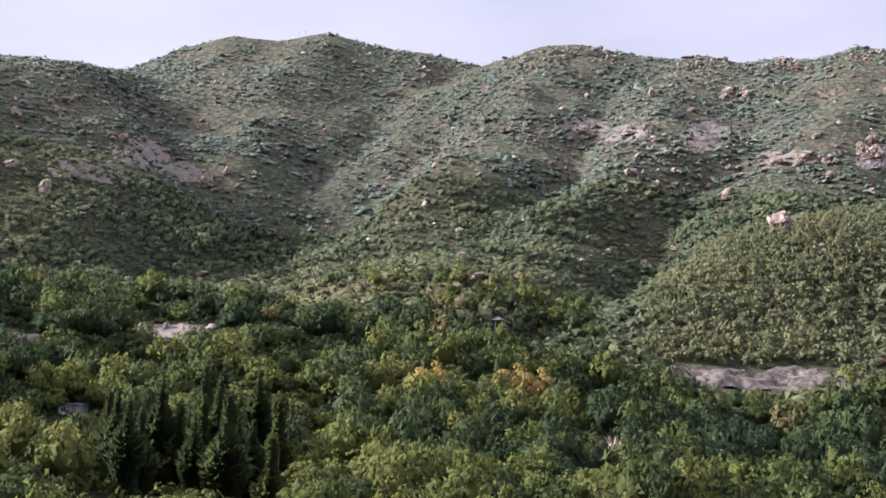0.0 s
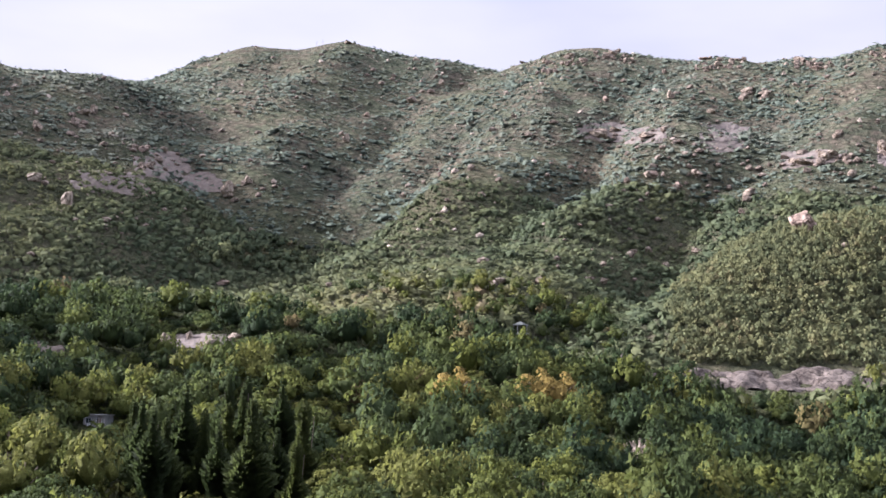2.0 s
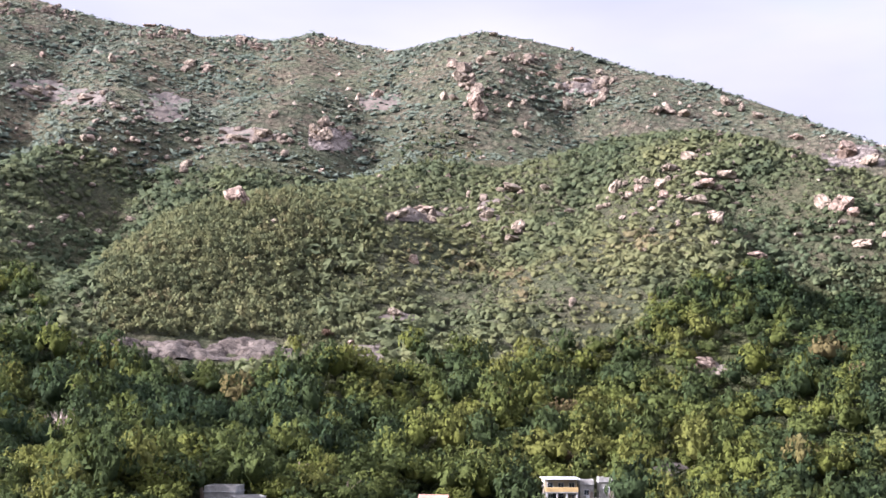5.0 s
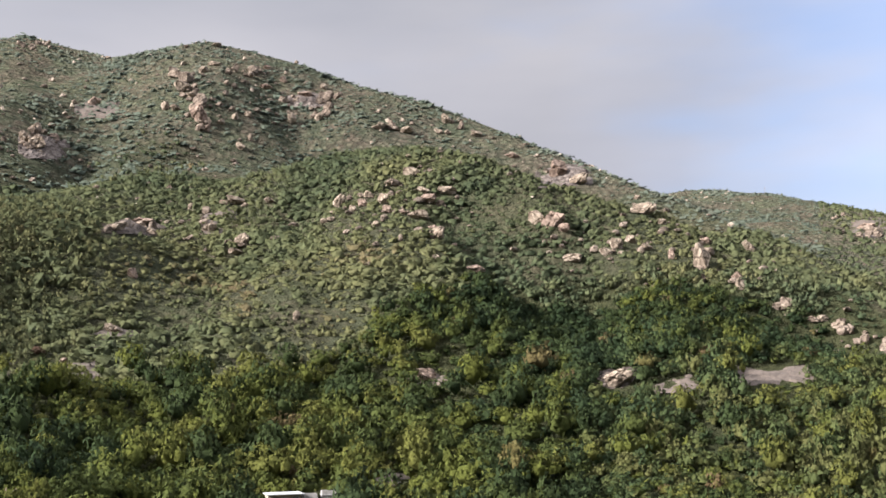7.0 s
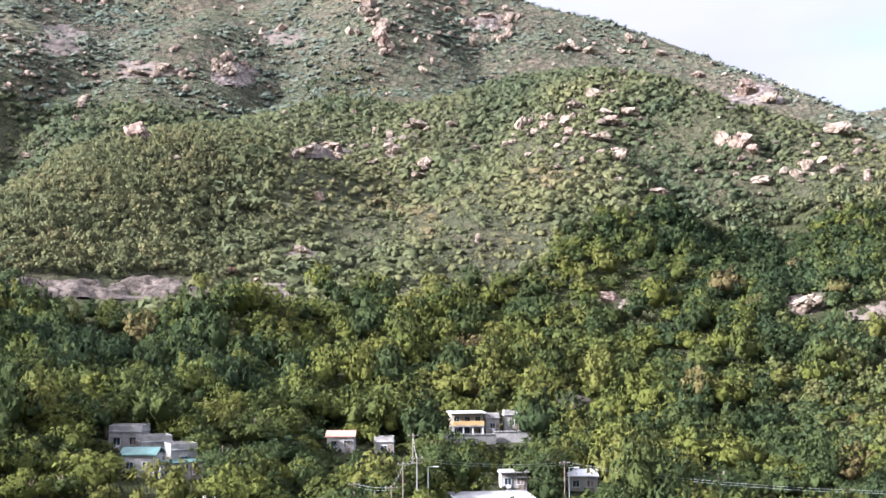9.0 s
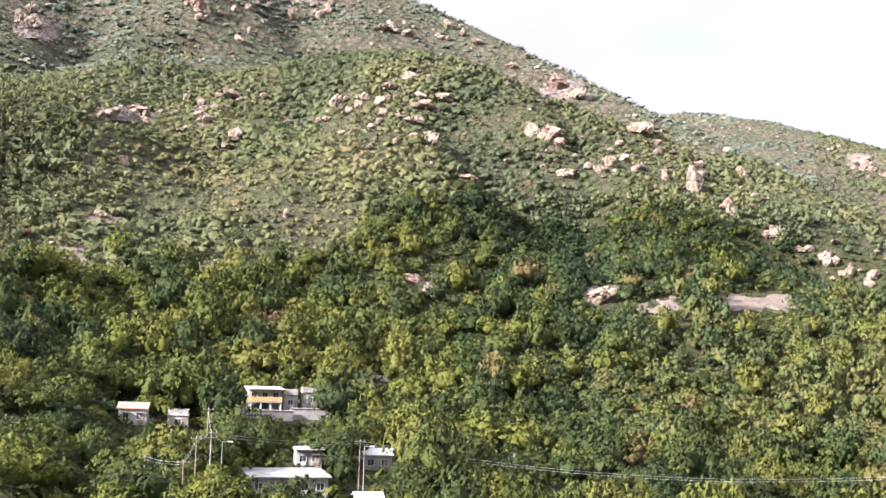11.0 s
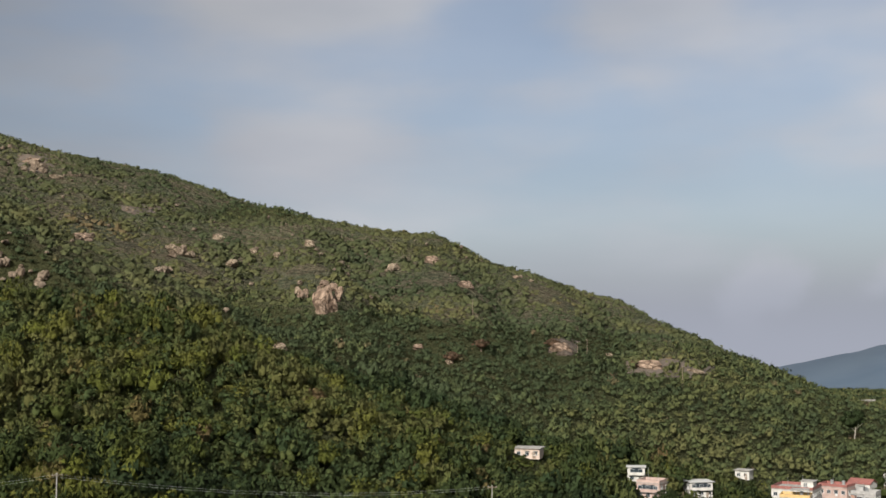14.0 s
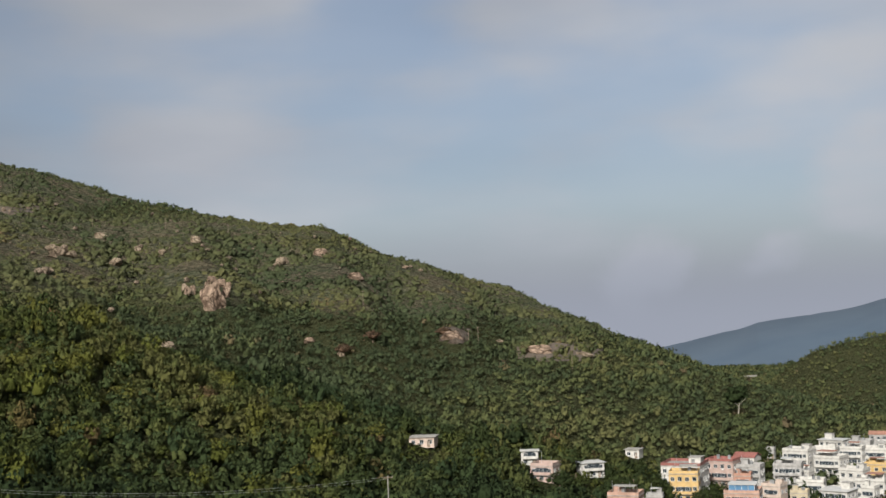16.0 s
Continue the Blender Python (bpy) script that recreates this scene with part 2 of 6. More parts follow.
def granite(name, a, c2, k=1.0):
    """Granite with stains and open joints; k is the grain per unit of the mesh."""
    m, n, l, b = material(name, 0.9)
    fine = noise_node(n, l, 0.8 * k, 6.0, 0.7)
    big = noise_node(n, l, 0.2 * k, 4.0, 0.6)
    c = ramp(n, l, fine, (0.3, a), (0.65, c2))
    b.inputs["Specular IOR Level"].default_value = 0.15
    stain = ramp(n, l, big, (0.42, (0.45, 0.42, 0.40)), (0.58, (1, 1, 1)))
    c = blend(n, l, 0.85, c, stain, "MULTIPLY")
    tc = n.new("ShaderNodeTexCoord")
    warp = n.new("ShaderNodeVectorMath")
    warp.operation = "MULTIPLY_ADD"
    wob = n.new("ShaderNodeTexNoise")
    wob.inputs["Scale"].default_value = 0.5 * k
    l.new(tc.outputs["Object"], wob.inputs["Vector"])
    l.new(wob.outputs["Color"], warp.inputs[0])
    warp.inputs[1].default_value = (1.6 / k,) * 3
    l.new(tc.outputs["Object"], warp.inputs[2])
    joint = n.new("ShaderNodeTexVoronoi")
    joint.feature = "DISTANCE_TO_EDGE"
    joint.inputs["Scale"].default_value = 0.15 * k
    l.new(warp.outputs[0], joint.inputs["Vector"])
    open_joint = ramp(n, l, joint.outputs["Distance"], (0.0, (0.28, 0.25, 0.23)), (0.04, (1, 1, 1)))
    c = blend(n, l, 1.0, c, open_joint, "MULTIPLY")
    l.new(c, b.inputs["Base Color"])
    add = n.new("ShaderNodeMath")
    add.operation = "MULTIPLY_ADD"
    add.inputs[1].default_value = 1.0
    l.new(fine, add.inputs[0])
    l.new(open_joint, add.inputs[2])
    bump(n, l, b, add.outputs[0], 0.9, 0.5 / k)
    return m


ROCK = granite("granite", (0.145, 0.116, 0.086), (0.355, 0.292, 0.215), 8.0)
PINK = granite("pink_granite", (0.145, 0.107, 0.082), (0.34, 0.258, 0.194), 8.0)
STONE = granite("weathered_stone", (0.20, 0.165, 0.125), (0.42, 0.355, 0.27))


def plain(name, colour, rough=0.7, metal=0.0, dirt=0.35, scale=0.7):
    m, n, l, b = material(name, rough, metal)
    k = ramp(n, l, noise_node(n, l, scale, 6.0, 0.65), (0.35, tuple(v * (1 - dirt) for v in colour)), (0.62, colour))
    l.new(k, b.inputs["Base Color"])
    return m


BARK = plain("bark", (0.16, 0.12, 0.085), 0.9)


# ---- the lie of the land ----
def lattice(ix, iy, seed):
    h = (ix.astype(np.int64) * 374761393 + iy.astype(np.int64) * 668265263 + seed * 974711) & 0x7FFFFFFF
    h = ((h ^ (h >> 13)) * 1274126177) & 0x7FFFFFFF
    return ((h ^ (h >> 16)) & 0xFFFF) / 65535.0


def vnoise(x, y, seed):
    ix, iy = np.floor(x), np.floor(y)
    fx, fy = x - ix, y - iy
    fx, fy = fx * fx * (3 - 2 * fx), fy * fy * (3 - 2 * fy)
    a, b = lattice(ix, iy, seed), lattice(ix + 1, iy, seed)
    c, d = lattice(ix, iy + 1, seed), lattice(ix + 1, iy + 1, seed)
    return (a + (b - a) * fx) * (1 - fy) + (c + (d - c) * fx) * fy


def fractal(x, y, wave, octaves, seed, gain=0.5):
    s, amp, tot = 0.0, 1.0, 0.0
    for k in range(octaves):
        s = s + amp * vnoise(x / wave + 17.3 * k, y / wave - 9.1 * k, seed + k)
        tot, amp, wave = tot + amp, amp * gain, wave / 2.03
    return s / tot


def bearing(az, el, r):
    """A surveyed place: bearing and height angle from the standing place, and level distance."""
    a = math.radians(az)
    return (r * math.sin(a), r * math.cos(a), EYE.z + r * math.tan(math.radians(el)))


# crests: bearing, height angle, distance; then the fall to either side and the roundness
# left of bearing -24 this crest is out of view, raised to shade the hollow
BACK = [(-46, 19.0, 900), (-34, 18.5, 870), (-28, 17.6, 860), (-24.2, 16.0, 850), (-21.4, 15.35, 840), (-17.9, 15.4, 850), (-15.5, 15.2, 900)]
BACK2 = [(-24, 13.5, 1120), (-15.5, 15.3, 1060), (-13.8, 16.0, 1050), (-12.5, 16.8, 1040), (-10.7, 17.4, 1030), (-8.4, 17.35, 1030), (-6.1, 17.85, 1020),
         (-4.5, 17.5, 1020), (-2.2, 17.2, 1010), (0, 16.9, 1010), (2.1, 16.5, 1000), (3.4, 17.1, 980), (4.8, 17.6, 970), (6.4, 17.7, 970),
         (7.8, 17.35, 970), (9.8, 17.05, 970), (11.2, 16.9, 970), (12.4, 17.1, 965), (14.1, 16.7, 965), (15.9, 16.8, 960), (17.7, 16.4, 960)]
SUMMIT = [(17.7, 16.4, 960), (19.7, 17.1, 945), (21.8, 16.7, 935), (23.5, 16.4, 925), (25.1, 16.7, 915), (28.0, 17.35, 900), (29.9, 17.0, 890),
          (32.4, 16.4, 880), (35.4, 15.35, 860), (38.6, 14.6, 840), (40.7, 13.75, 820), (42.5, 13.05, 800), (44.5, 12.1, 775), (46.6, 11.2, 750),
          (49.8, 9.75, 710), (53.2, 8.1, 660), (56.5, 6.4, 610), (59.3, 4.2, 560), (61.2, 2.7, 530), (63.1, 1.0, 500)]
FAR = [(44, 9.0, 1250), (50.2, 9.55, 1200), (51.6, 9.8, 1190), (54.9, 9.5, 1170), (57.6, 8.8, 1150), (60.4, 8.1, 1130), (64.6, 7.35, 1100),
       (70.0, 5.75, 1070), (73.3, 5.05, 1060), (77.4, 4.55, 1050), (80.9, 3.0, 1060), (85.6, 1.6, 1080), (88.6, 0.05, 1100), (92.7, -1.75, 1130), (97, -4.0, 1150)]
KNOLL = [(-40, 4.0, 440), (-20.5, 4.5, 440), (-17.4, 4.9, 440), (-11.0, 5.5, 440), (-8.3, 5.6, 445), (-6.2, 6.1, 450), (-4.1, 6.8, 465), (-1.9, 7.3, 485),
         (0, 7.6, 505), (1.9, 8.2, 540)]
SPUR = [(28, 11.4, 700), (25, 10.9, 650), (22, 10.2, 600), (19.7, 9.6, 550), (15.9, 9.1, 505), (12.7, 7.3, 465), (10.9, 6.1, 440), (9.6, 5.0, 420), (8.8, 3.7, 405), (8.3, 2.2, 395)]
NEAR = [(46, 0.2, 420), (51.9, 0.6, 405), (55.6, 0.7, 400), (59.4, 0.7, 390), (62.8, 0.0, 380), (65.7, -0.8, 370), (70.1, -2.8, 360), (72.8, -3.9, 355),
        (75.5, -5.0, 350), (77.1, -5.8, 345), (81, -8.0, 340)]
GATE = [(98.2, -3.9, 1000), (99.6, -2.7, 1000), (100.6, -2.1, 1000), (102.1, -1.7, 1000), (103.8, -1.4, 1000), (108, -0.6, 1000), (116, 1.5, 980), (128, 3.0, 950)]
BLUE = [(88, -3.0, 2600), (94.6, -1.55, 2600), (96.6, -1.13, 2600), (98.2, -0.66, 2600), (100.2, -0.47, 2600), (102.2, -0.15, 2600), (103.9, 0.22, 2600),
        (108, 1.0, 2600), (118, 2.2, 2600), (130, 1.0, 2600)]
SHOULDER = [(30.0, 10.2, 690), (32.1, 11.5, 670), (34.0, 12.05, 655), (36.7, 12.4, 640), (38.8, 12.35, 625), (40.9, 11.9, 610), (43.4, 10.95, 600), (46.6, 9.7, 590),
            (48.9, 9.0, 580), (51.1, 8.0, 565), (54.0, 6.2, 545)]
# an unseen rise, added to keep the sun off the near forest
UNSEEN_WEST = [(-60, 9.5, 300), (-46, 9.5, 330), (-37, 8.6, 370), (-30, 6.0, 395)]
RIB = [(26.5, 10.4, 680), (25.3, 9.2, 620), (24.3, 7.6, 555), (23.4, 5.7, 490), (22.6, 3.6, 440)]
CRESTS = [(UNSEEN_WEST, 0.5, 18), (SHOULDER, 0.50, 18), (BACK, 0.60, 30), (BACK2, 0.58, 20), (SUMMIT, 0.55, 14), (FAR, 0.215, 40), (KNOLL, 0.36, 26), (SPUR, 0.44, 24), (NEAR, 0.33, 22),
          (GATE, 0.26, 20), (RIB, 0.5, 26)]

FLOOR_AZ = np.array([-180, -60, -20, 10, 35, 60, 75, 90, 120, 180], float)
FLOOR_R = np.array([0, 150, 300, 450, 700, 1200, 4500], float)
FLOOR_Z = np.array([[50, 40, 40, 60, 90, 90, 60], [50, 50, 65, 85, 100, 100, 60], [50, 54, 68, 86, 95, 100, 60], [50, 54, 68, 84, 95, 100, 60], [50, 46, 56, 78, 90, 100, 50],
                    [50, 36, 50, 60, 60, 60, 30], [50, 20, 26, 30, 40, 30, -90], [50, 8, 6, 8, 12, 5, -90], [50, 6, 4, 6, 12, 5, -90], [50, 40, 40, 60, 90, 90, 60]], float)


def floor_height(az, r):
    az, r = np.clip(az, -180, 180), np.clip(r, 0, 4500)
    i = np.clip(np.searchsorted(FLOOR_AZ, az) - 1, 0, len(FLOOR_AZ) - 2)
    j = np.clip(np.searchsorted(FLOOR_R, r) - 1, 0, len(FLOOR_R) - 2)
    u = (az - FLOOR_AZ[i]) / (FLOOR_AZ[i + 1] - FLOOR_AZ[i])
    v = (r - FLOOR_R[j]) / (FLOOR_R[j + 1] - FLOOR_R[j])
    u = u * u * (3 - 2 * u)
    return (FLOOR_Z[i, j] * (1 - u) + FLOOR_Z[i + 1, j] * u) * (1 - v) + (FLOOR_Z[i, j + 1] * (1 - u) + FLOOR_Z[i + 1, j + 1] * u) * v


def crest_height(x, y, crest, fall, width):
    p = np.array([bearing(*c) for c in crest])
    top, weight, near = np.zeros(x.shape), np.zeros(x.shape), np.full(x.shape, 1e9)
    for a, b in zip(p[:-1], p[1:]):
        d = b - a
        u = np.clip(((x - a[0]) * d[0] + (y - a[1]) * d[1]) / (d[0] ** 2 + d[1] ** 2), 0, 1)
        q = np.hypot(x - a[0] - u * d[0], y - a[1] - u * d[1])
        w = 1.0 / (q * q + 9.0) ** 3
        top, weight, near = top + w * (a[2] + u * d[2]), weight + w, np.minimum(near, q)
    return top / weight - fall * (np.sqrt(near * near + width * width) - width), near


def bare_land(x, y):
    """The land without its gullies and spurs; and how far it may depart from the crest lines."""
    r, az = np.hypot(x, y), np.degrees(np.arctan2(x, y))
    z = floor_height(az, r)
    crest = np.full(x.shape, 1e9)
    for c, fall, width in CRESTS:
        h, q = crest_height(x, y, c, fall, width)
        k = 7.0
        m = np.maximum(z, h)
        z = m + k * np.log1p(np.exp(-np.abs(z - h) / k)) * 0.6
        crest = np.minimum(crest, np.where(h > m - 12, q, 1e9))
    rough = np.clip((1 - (az - 55) / 25), 0.35, 1)
    calm = np.clip(crest / 90.0, 0.03, 1) * np.clip((z - 20) / 60, 0.08, 1) * np.clip((r - 120) / 200, 0.1, 1) * rough
    g = np.abs(fractal(x, y, 150.0, 4, 11) - 0.5) * 2
    z = z + calm * (17.0 * (g - 0.21) + 11.0 * (fractal(x, y, 42.0, 3, 31) - 0.5))
    return z, np.clip(crest / 70.0, 0.04, 1)


AZ = np.concatenate([np.arange(-180, -60, 4.0), np.arange(-60, -24, 1.0), np.arange(-24, 107, 0.5), np.arange(107, 140, 1.0), np.arange(140, 180, 4.0)])
RR = np.concatenate([np.array([0.0, 12, 30, 50, 70]), np.arange(85, 1190, 9.0), np.arange(1190, 1500, 14.0), np.geomspace(1500, 4900, 26)])
AG, RG = np.meshgrid(np.radians(AZ), RR, indexing="ij")
GX, GY = RG * np.sin(AG), RG * np.cos(AG)
GZ, _ = bare_land(GX, GY)


def on_slope(az, el):
    """Where the sight line on this bearing and height angle first meets the ground: the place and its distance."""
    f = np.interp(az, AZ, np.arange(len(AZ)))
    i, u = int(f), f - int(f)
    z = GZ[i] * (1 - u) + GZ[min(i + 1, len(AZ) - 1)] * u
    k = (z - EYE.z) / np.maximum(RR, 0.1)
    t = math.tan(math.radians(el))
    hit = np.nonzero((k >= t) & (RR > 90))[0]
    j = int(hit[0]) if len(hit) else int(np.argmax(np.where(RR > 90, k, -9)))
    v = (t - k[j - 1]) / (k[j] - k[j - 1]) if len(hit) and k[j] > k[j - 1] else 1.0
    v = min(max(v, 0.0), 1.0)
    r = RR[j - 1] * (1 - v) + RR[j] * v
    a = math.radians(az)
    return Vector((r * math.sin(a), r * math.cos(a), z[j - 1] * (1 - v) + z[j] * v)), float(r)


# gullies (down) and spurs (up) that run down the slopes: height, half width, then bearing and height angle from the top to the foot
FOLDS = [
    (-21, 30, ((2.0, 16.2), (0.1, 14.5), (-1.5, 12.5), (-4.2, 10.8), (-6.3, 9.4), (-7.9, 8.6))),
    (-18, 30, ((-15.5, 15.0), (-13.5, 12.4), (-10.7, 10.5), (-7.9, 8.6))),
    (-11, 34, ((-7.9, 8.6), (-13.2, 7.9), (-17.0, 6.4))),
    (-10, 22, ((-2.8, 16.0), (-4.3, 13.5), (-6.4, 10.7))),
    (7, 24, ((-7.3, 17.0), (-8.8, 14.0), (-10.2, 11.3))),
    (-14, 24, ((8.7, 16.6), (6.8, 13.8), (4.6, 11.3), (2.5, 8.6), (0.3, 7.8))),
    (9, 26, ((4.5, 17.0), (2.9, 14.8), (0.2, 11.5), (-2.5, 9.2))),
    (-15, 24, ((15.9, 16.0), (15.1, 13.4), (11.9, 11.4), (10.6, 8.7), (9.4, 6.2), (8.0, 3.6))),
    (9, 26, ((11.9, 16.9), (9.8, 14.0), (7.4, 11.4), (5.8, 8.7), (4.5, 6.8))),
    (7, 20, ((19.7, 16.7), (19.0, 14.5), (18.2, 12.4))),
    (-7, 20, ((8.0, 3.4), (4.5, 4.2), (2.0, 4.9))),
    (4, 14, ((-2.0, 7.0), (-4.0, 5.2), (-5.0, 3.8))),
    (4, 14, ((2.6, 7.0), (1.0, 5.4), (0.2, 4.0))),
    (-5, 14, ((0.6, 7.0), (-1.8, 5.4), (-2.4, 4.0))),
    (-14, 26, ((24.0, 16.2), (23.0, 13.8), (21.1, 11.2), (17.7, 9.9))),
    (-10, 22, ((31.3, 15.8), (32.4, 14.0), (33.4, 12.0), (32.2, 9.7), (31.0, 7.4))),
    (7, 24, ((28.0, 17.0), (27.4, 13.8), (27.8, 11.1), (27.2, 8.6))),
    (-4, 12, ((21.6, 8.6), (20.6, 6.4), (20.2, 4.0))),
    (-11, 20, ((40.8, 11.0), (39.8, 9.3), (40.8, 7.4), (43.1, 5.2), (45.3, 2.4))),
    (-10, 18, ((45.8, 8.8), (45.5, 6.6), (45.7, 4.5), (45.4, 2.4))),
    (6, 18, ((35.4, 7.6), (31.0, 6.7), (28.4, 4.7), (26.6, 2.8))),
    (-8, 16, ((30.2, 6.9), (28.6, 5.8), (26.2, 4.0), (23.4, 2.9))),
    (6, 16, ((44.2, 10.4), (44.5, 8.2), (49.2, 5.9), (53.7, 4.8))),
    (-26, 24, ((56.0, 4.6), (57.8, 3.0), (60.5, 1.2), (63.7, -0.2))),
    (-11, 24, ((68.1, 4.4), (68.7, 2.3), (70.0, 0.2), (74.0, -2.2))),
    (-12, 24, ((74.1, 4.2), (75.4, 1.7), (76.2, -0.5), (77.7, -3.0))),
    (8, 26, ((71.9, 5.2), (71.9, 3.3), (74.3, 0.6), (75.6, -2.6))),
    (-11, 24, ((79.8, 3.2), (81.1, 1.0), (82.7, -1.2), (83.7, -3.3))),
    (8, 26, ((77.9, 4.3), (78.9, 1.0), (81.0, -2.2))),
    (-10, 24, ((86.0, 1.4), (86.4, -0.2), (86.9, -2.8))),
    (6, 24, ((83.6, 1.9), (84.2, 0.2), (85.0, -2.4))),
    (6, 24, ((88.5, -0.2), (89.0, -1.8), (89.5, -3.6))),
]
FOLD_LINES = [(h, w, [on_slope(*q)[0] for q in line]) for h, w, line in FOLDS]


def folds(x, y):
    """What the gullies and spurs add to the height; and how deep in a gully a place lies, 0 to 1."""
    up, deep = np.zeros(x.shape), np.zeros(x.shape)
    for h, w, line in FOLD_LINES:
        near, along = np.full(x.shape, 1e9), np.zeros(x.shape)
        for k, (a, b) in enumerate(zip(line[:-1], line[1:])):
            dx, dy = b.x - a.x, b.y - a.y
            u = np.clip(((x - a.x) * dx + (y - a.y) * dy) / (dx * dx + dy * dy + 1e-6), 0, 1)
            q = np.hypot(x - a.x - u * dx, y - a.y - u * dy)
            along = np.where(q < near, (k + u) / (len(line) - 1), along)
            near = np.minimum(near, q)
        reach = np.exp(-(near / w) ** 1.5) * np.clip(0.2 + 2.6 * along, 0, 1) * np.clip(0.35 + 2.6 * (1 - along), 0, 1)
        up = up + h * reach
        if h < 0:
            deep = np.maximum(deep, np.exp(-(near / (0.8 * w)) ** 2))
    return up, deep


def land(x, y):
    """Height of the ground."""
    z, free = bare_land(x, y)
    return z + free * folds(x + 40 * (fractal(x, y, 70.0, 3, 41) - 0.5), y + 40 * (fractal(x, y, 70.0, 3, 43) - 0.5))[0]


GZ = land(GX, GY)


def ground_at(x, y):
    return float(land(np.array([x], float), np.array([y], float))[0])


def mesh_from(name, verts, faces, mat, smooth=True):
    """A mesh from arrays: verts (n, 3), faces (m, 3 or 4)."""
    me = bpy.data.meshes.new(name)
    n, k = faces.shape
    me.vertices.add(len(verts))
    me.vertices.foreach_set("co", verts.astype(np.float32).ravel())
    me.loops.add(n * k)
    me.loops.foreach_set("vertex_index", faces.astype(np.int32).ravel())
    me.polygons.add(n)
    me.polygons.foreach_set("loop_start", np.arange(0, n * k, k, dtype=np.int32))
    me.polygons.foreach_set("use_smooth", np.full(n, smooth))
    me.materials.append(mat)
    me.update(calc_edges=True)
    return me


na, nr = GX.shape
idx = np.arange(na * nr).reshape(na, nr)
wrap = np.vstack([idx, idx[:1]])
quads = np.stack([wrap[:-1, :-1], wrap[1:, :-1], wrap[1:, 1:], wrap[:-1, 1:]], -1).reshape(-1, 4)[:, ::-1]
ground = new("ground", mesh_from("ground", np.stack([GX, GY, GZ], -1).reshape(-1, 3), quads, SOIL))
tagged(ground, "steep hillsides and valley of dry soil and scrub", "ground", kind="structure")

# what the land lets one see from the standing place: steepest sight line so far, along each bearing
SIGHT = np.maximum.accumulate((GZ - EYE.z) / np.maximum(RG, 0.1), axis=1)


def seen_from_stand(x, y, top):
    az = np.degrees(np.arctan2(x, y))
    r = np.hypot(x, y)
    i = np.clip(np.searchsorted(AZ, az), 0, na - 1)
    j = np.clip(np.searchsorted(RR, r) - 2, 0, nr - 1)
    return (top - EYE.z) / r > SIGHT[i, j] - 0.005


# ---- foliage ----
def ico(level):
    bm = bmesh.new()
    bmesh.ops.create_icosphere(bm, subdivisions=level, radius=1.0)
    bm.verts.index_update()
    v = np.array([q.co[:] for q in bm.verts])
    f = np.array([[q.index for q in p.verts] for p in bm.faces])
    bm.free()
    return v, f


RNG = np.random.default_rng(7)


def lumpy(v, amount, freq, seed):
    """Push the vertices of a unit ball in and out."""
    out = np.array([1 + amount * (noise.noise(Vector(p) * freq + Vector((seed, seed * 2.3, -seed)))) for p in v])
    return v * out[:, None]


def crown(leaves, leaf, level, seed, flat=0.8, lobes_n=5, cores=9):
    """A crown: a heap of rounded boughs, and sprays of leaves over them. Unit radius, its foot at z = 0. Triangles."""
    rng = np.random.default_rng(seed)
    v0, f0 = ico(level)
    vs, fs, ns, at = [], [], [], 0
    heart = np.array([0, 0, 0.5 * flat])
    lobes = [(heart, 0.60)]
    for k in range(lobes_n):
        a = k * 2.399963 + rng.uniform(-0.4, 0.4)
        up = -0.15 + 1.1 * (k + 0.5) / lobes_n + rng.uniform(-0.1, 0.1)
        out = math.sqrt(max(1 - up * up, 0.02)) * rng.uniform(0.45, 0.82)
        lobes.append((heart + np.array([out * math.cos(a), out * math.sin(a), flat * up * rng.uniform(0.45, 0.85)]), rng.uniform(0.55, 1.4) * 0.98 / math.sqrt(lobes_n + 2.0)))
    for c, q in lobes[:cores]:
        vs.append(lumpy(v0, 0.7, 1.9, rng.uniform(0, 50)) * np.array([q, q, q * flat]) * (1.05 if leaves < 6 else 0.70) + c)
        fs.append(f0 + at)
        ns.append(v0 * 0.8 + (vs[-1] - heart) * 0.7)
        at += len(v0)
    share = np.array([q[1] ** 2 for q in lobes])
    share[0] *= 0.35
    share /= share.sum()
    for k in range(2 * leaves):
        c, q = lobes[rng.choice(len(lobes), p=share)]
        d = rng.normal(size=3)
        d[2] = abs(d[2]) * 0.9 + 0.05 if rng.random() < 0.8 else d[2]
        d /= np.linalg.norm(d)
        p = c + d * np.array([q, q, q * flat]) * rng.uniform(0.70, 1.25)
        n = d + rng.normal(size=3) * 0.5 + np.array([0, 0, 0.3])
        n /= np.linalg.norm(n)
        u = np.cross(n, rng.normal(size=3))
        u /= np.linalg.norm(u)
        w = np.cross(n, u)
        a, b = leaf * rng.uniform(0.6, 1.5), leaf * rng.uniform(0.45, 0.9)
        vs.append(np.array([p - u * a - w * b * 0.5, p + w * b, p + u * a - w * b * 0.5 - n * leaf * 0.25]))
        fs.append(np.array([[0, 1, 2]]) + at)
        ns.append(np.tile(d * 0.8 + (p - heart) * 0.7 + n * 0.3, (3, 1)))
        at += 3
    ns = np.vstack(ns)
    return np.vstack(vs), np.vstack(fs), ns / np.linalg.norm(ns, axis=1)[:, None]


